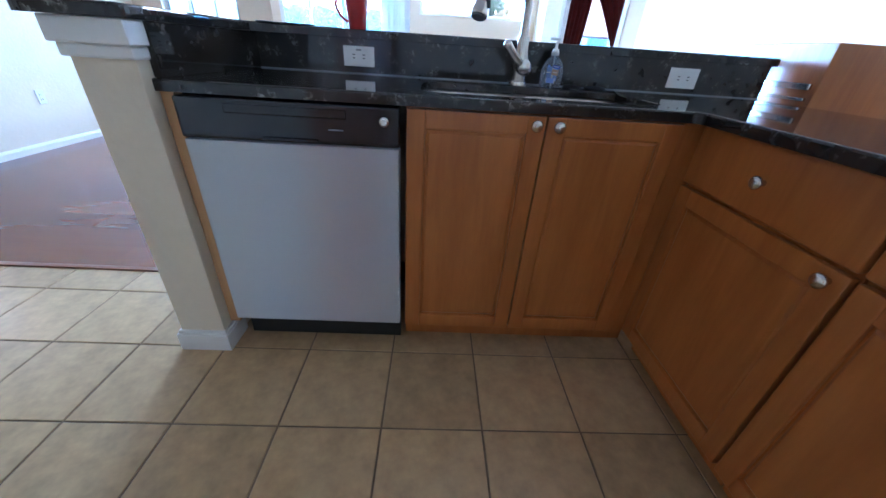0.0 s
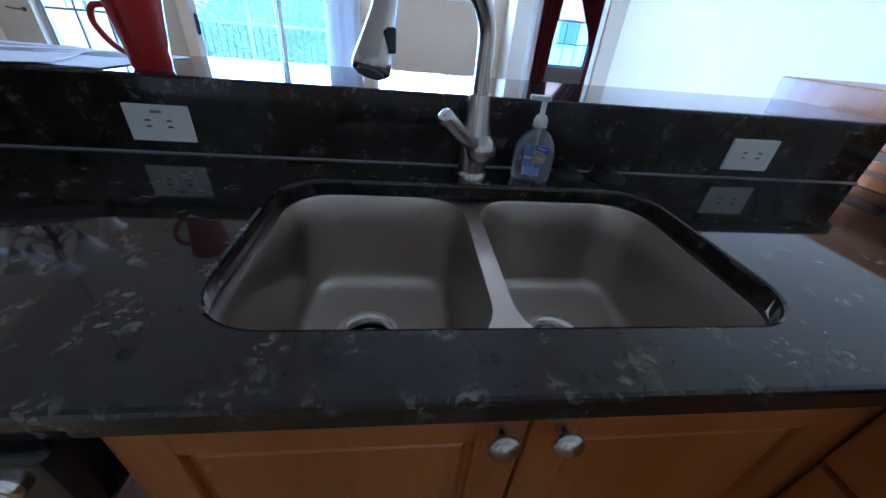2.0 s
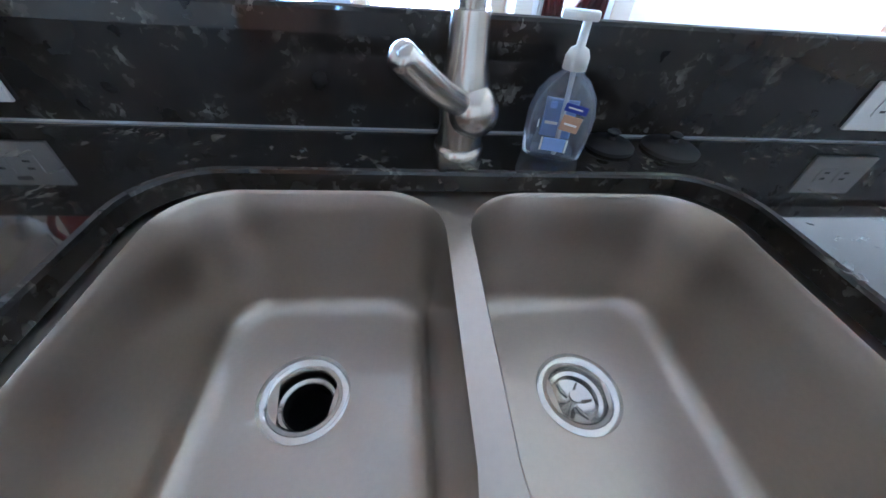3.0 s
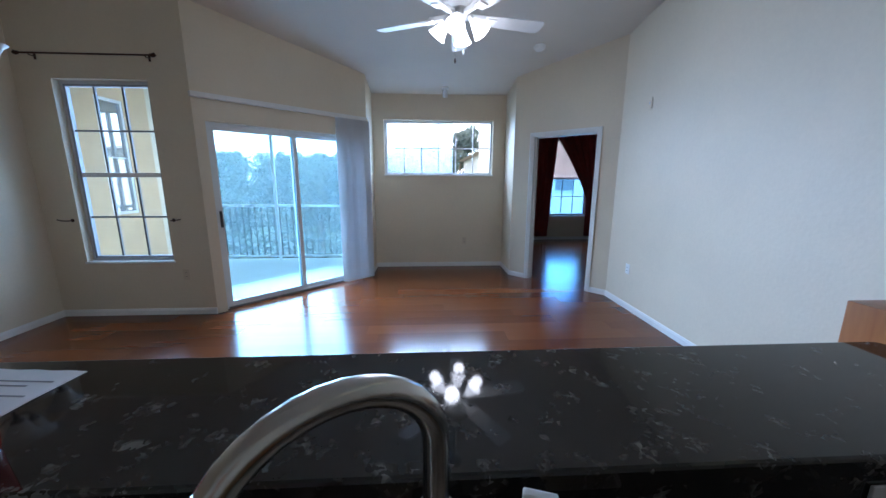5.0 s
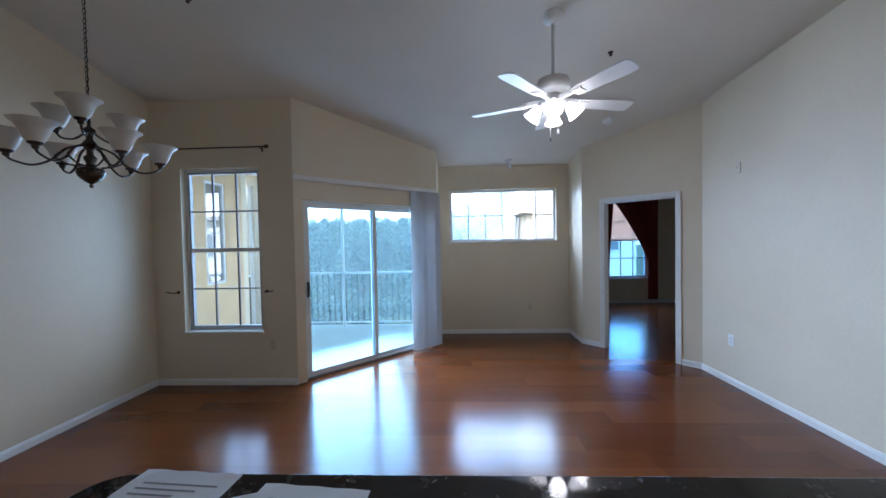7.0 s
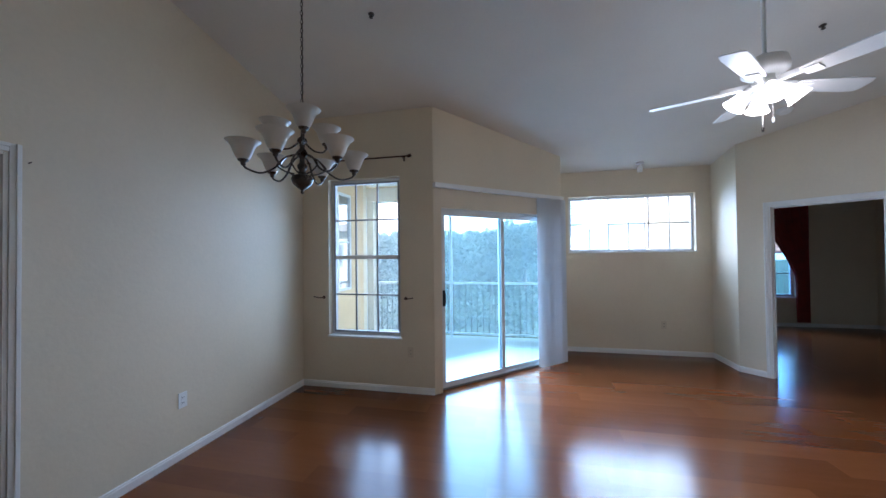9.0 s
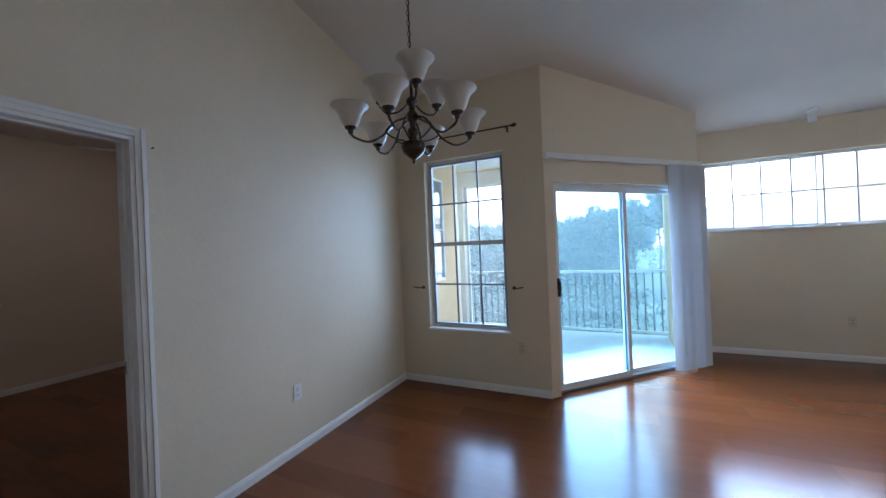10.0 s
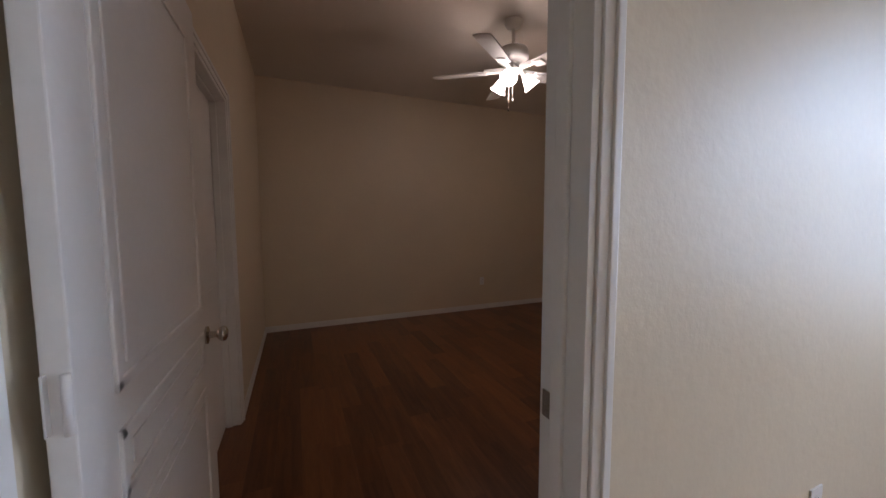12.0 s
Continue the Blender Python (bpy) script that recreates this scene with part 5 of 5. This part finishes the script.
def tree(x, y, height, spread):
    """A tree on the lawn: tapered trunk, limbs, and a crown of leaves."""
    global verts, faces
    t = thing("tree", (x, y, -6.5), "leafy green tree on the lawn outside", "tree", "trees on the lawn")
    tr = tube(spline([(0, 0, 0), (0.1, 0.05, height * 0.3), (-0.05, 0.1, height * 0.6), (0, 0, height * 0.85)], 5), 0.2, 9, None)
    part("trunk", tr, M_BARK, t)
    verts, faces = [], []
    limbs = []
    for k in range(9):
        a, h = rnd.uniform(0, 6.28), height * rnd.uniform(0.4, 0.8)
        e = Vector((math.cos(a) * spread * rnd.uniform(0.5, 0.95), math.sin(a) * spread * rnd.uniform(0.5, 0.95), h + height * rnd.uniform(0.08, 0.2)))
        limbs.append(tube([(0, 0, h * 0.85), tuple(e * 0.5 + Vector((0, 0, h * 0.48))), tuple(e)], 0.06, 6, [0.09, 0.06, 0.02]))
        clump(e, spread * 0.5, 430, 0.085 * spread)
    clump((0, 0, height * 0.88), spread * 0.6, 700, 0.085 * spread)
    clump((0, 0, height * 0.70), spread * 0.7, 600, 0.085 * spread)
    part("limb", join(*limbs), M_BARK, t)
    m_ = bpy.data.meshes.new("crown")
    m_.from_pydata(verts, [], faces)
    m_.materials.append(M_LEAF)
    c = new("crown", m_)
    c.parent = t


tree(10.6, 100.0, 21.0, 4.6)
tree(-0.6, 44.0, 11.6, 2.6)
tree(-4.4, 41.0, 10.6, 2.8)
tree(1.9, 53.0, 12.4, 2.6)
tree(-9.5, 34.0, 8.2, 2.4)
tree(-19.0, 36.0, 6.2, 2.4)

# the neighbouring building
nb = thing("apartment_building", (10.15, 22.0, -6.5), "pale stucco apartment building across the lawn", "building")
part("wall", rbox(-6.0, 0.6, 0, 12, 0, 9.6, 0.02), M_STUCCO2, nb, "pale pinkish stucco wall", smooth=False)
bm = bmesh.new()
v = [bm.verts.new(p) for p in ((-6.6, -0.6, 9.6), (1.2, -0.6, 9.6), (1.2, 12.6, 9.6), (-6.6, 12.6, 9.6), (-3.4, 4, 10.6), (-2.0, 8, 10.6))]
for f in ((0, 1, 5, 4), (1, 2, 5), (2, 3, 4, 5), (3, 0, 4), (3, 2, 1, 0)):
    bm.faces.new([v[i] for i in f])
part("roof", bm, M_ROOF, nb, smooth=False)
for fl in range(3):
    for i in range(2):
        x = -4.6 + i * 2.9
        w_ = part("window", ring(1.3, 1.6, 0.08, -0.06, 0.02, 1.0 + fl * 3.1, x), M_ALU, nb, smooth=False)
        bm = bmesh.new()
        box(bm, x + 0.08, x + 1.22, -0.03, -0.01, 1.08 + fl * 3.1, 2.52 + fl * 3.1)
        part("pane", bm, M_GREYBAR, w_, smooth=False)

# ---- lamp light of the fan shades ----
for k in range(4):
    a = radians(90 * k + 75)
    lamp("fan_bulb", (0.595 + 0.19 * math.cos(a), 3.045 + 0.19 * math.sin(a), 2.45), 0.42, 0.05)
lamp("bedroom_fan_bulb", (-5.6, 2.72, 2.38), 1.45, 0.10, (1.0, 0.82, 0.70))

# ---- floors, piece by piece ----
rnd = random.Random(7)


def piece_mesh(name, w, d, h, material, ease, drop):
    """A flat piece with a chamfered top edge, its corner at the origin."""
    bm = bmesh.new()
    lo = [bm.verts.new(p) for p in ((0, 0, -h), (w, 0, -h), (w, d, -h), (0, d, -h))]
    mi = [bm.verts.new(p) for p in ((0, 0, -drop), (w, 0, -drop), (w, d, -drop), (0, d, -drop))]
    hi = [bm.verts.new(p) for p in ((ease, ease, 0), (w - ease, ease, 0), (w - ease, d - ease, 0), (ease, d - ease, 0))]
    for a, b in ((lo, mi), (mi, hi)):
        for i in range(4):
            bm.faces.new((a[i], a[(i + 1) % 4], b[(i + 1) % 4], b[i]))
    bm.faces.new(hi)
    return mesh_of(bm, name, material)


def plank_floor(name, x0, x1, y0, y1, material, label, length=1.21, width=0.19):
    bm = bmesh.new()
    box(bm, x0, x1, y0, y1, -0.06, -0.004)
    f = single(name, bm, M_UNDER, label, "floor", kind="structure")
    ny = int((y1 - y0) / width)
    wd = (y1 - y0) / ny
    me = piece_mesh("plank", length - 0.0002, wd - 0.0001, 0.0038, material, 0.00015, 0.00002)
    for j in range(ny):
        x = x0 - length * rnd.random()
        while x < x1:
            a, b = max(x, x0), min(x + length, x1)
            if b - a > 0.03:
                ob = new("plank", me)
                ob.parent = f
                ob.location, ob.scale.x = (a, y0 + j * wd, 0.0), (b - a) / length
            x += length
    return f


plank_floor("floor", LEFT - 0.06, RIGHT + 0.05, 0.456, FAR_Y + 0.05, M_PLANK, "glossy cherry laminate plank floor")
plank_floor("floor_bedroom", B1X - 0.05, LEFT - 0.061, B1Y0 - 1.4, B1Y1, M_PLANK2, "brown laminate plank floor of the bedroom", 0.78, 0.135)
plank_floor("floor_bedroom_two", RIGHT + 0.051, B2X1 + 0.05, 2.55, B2Y + 0.05, M_PLANK, "glossy cherry plank floor of the second bedroom")
plank_floor("floor_bedroom_three", A0.x + 0.06, RIGHT + 0.05, FAR_Y + 0.051, B2Y + 0.05, M_PLANK, "glossy cherry plank floor of the second bedroom")
single("transition_strip", rbox(LEFT, -0.80, 0.432, 0.462, -0.004, 0.006, 0.003), M_PLANK2, "wooden strip between tiles and planks", "trim", kind="structure")
P = 0.3125
bm = bmesh.new()
box(bm, LEFT - 0.05, RIGHT + 0.05, BACK - 0.05, 0.456, -0.06, -0.0035)
ft = single("floor_kitchen", bm, M_GROUT, "beige ceramic tile kitchen floor with brown grout", "floor", kind="structure")
t_full = piece_mesh("tile", P - 0.006, P - 0.006, 0.0034, M_TILE, 0.0016, 0.0016)
t_cut = piece_mesh("tile", P - 0.006, 0.155, 0.0034, M_TILE, 0.0016, 0.0016)
for i in range(-12, 9):
    for j in range(-11, 2):
        x, y = KX - 0.042 + i * P + 0.003, -0.040 + j * P + 0.003
        if y > 0.4:
            continue
        ob = new("tile", t_cut if j == 1 else t_full)
        ob.parent = ft
        ob.location = (x, y, 0)
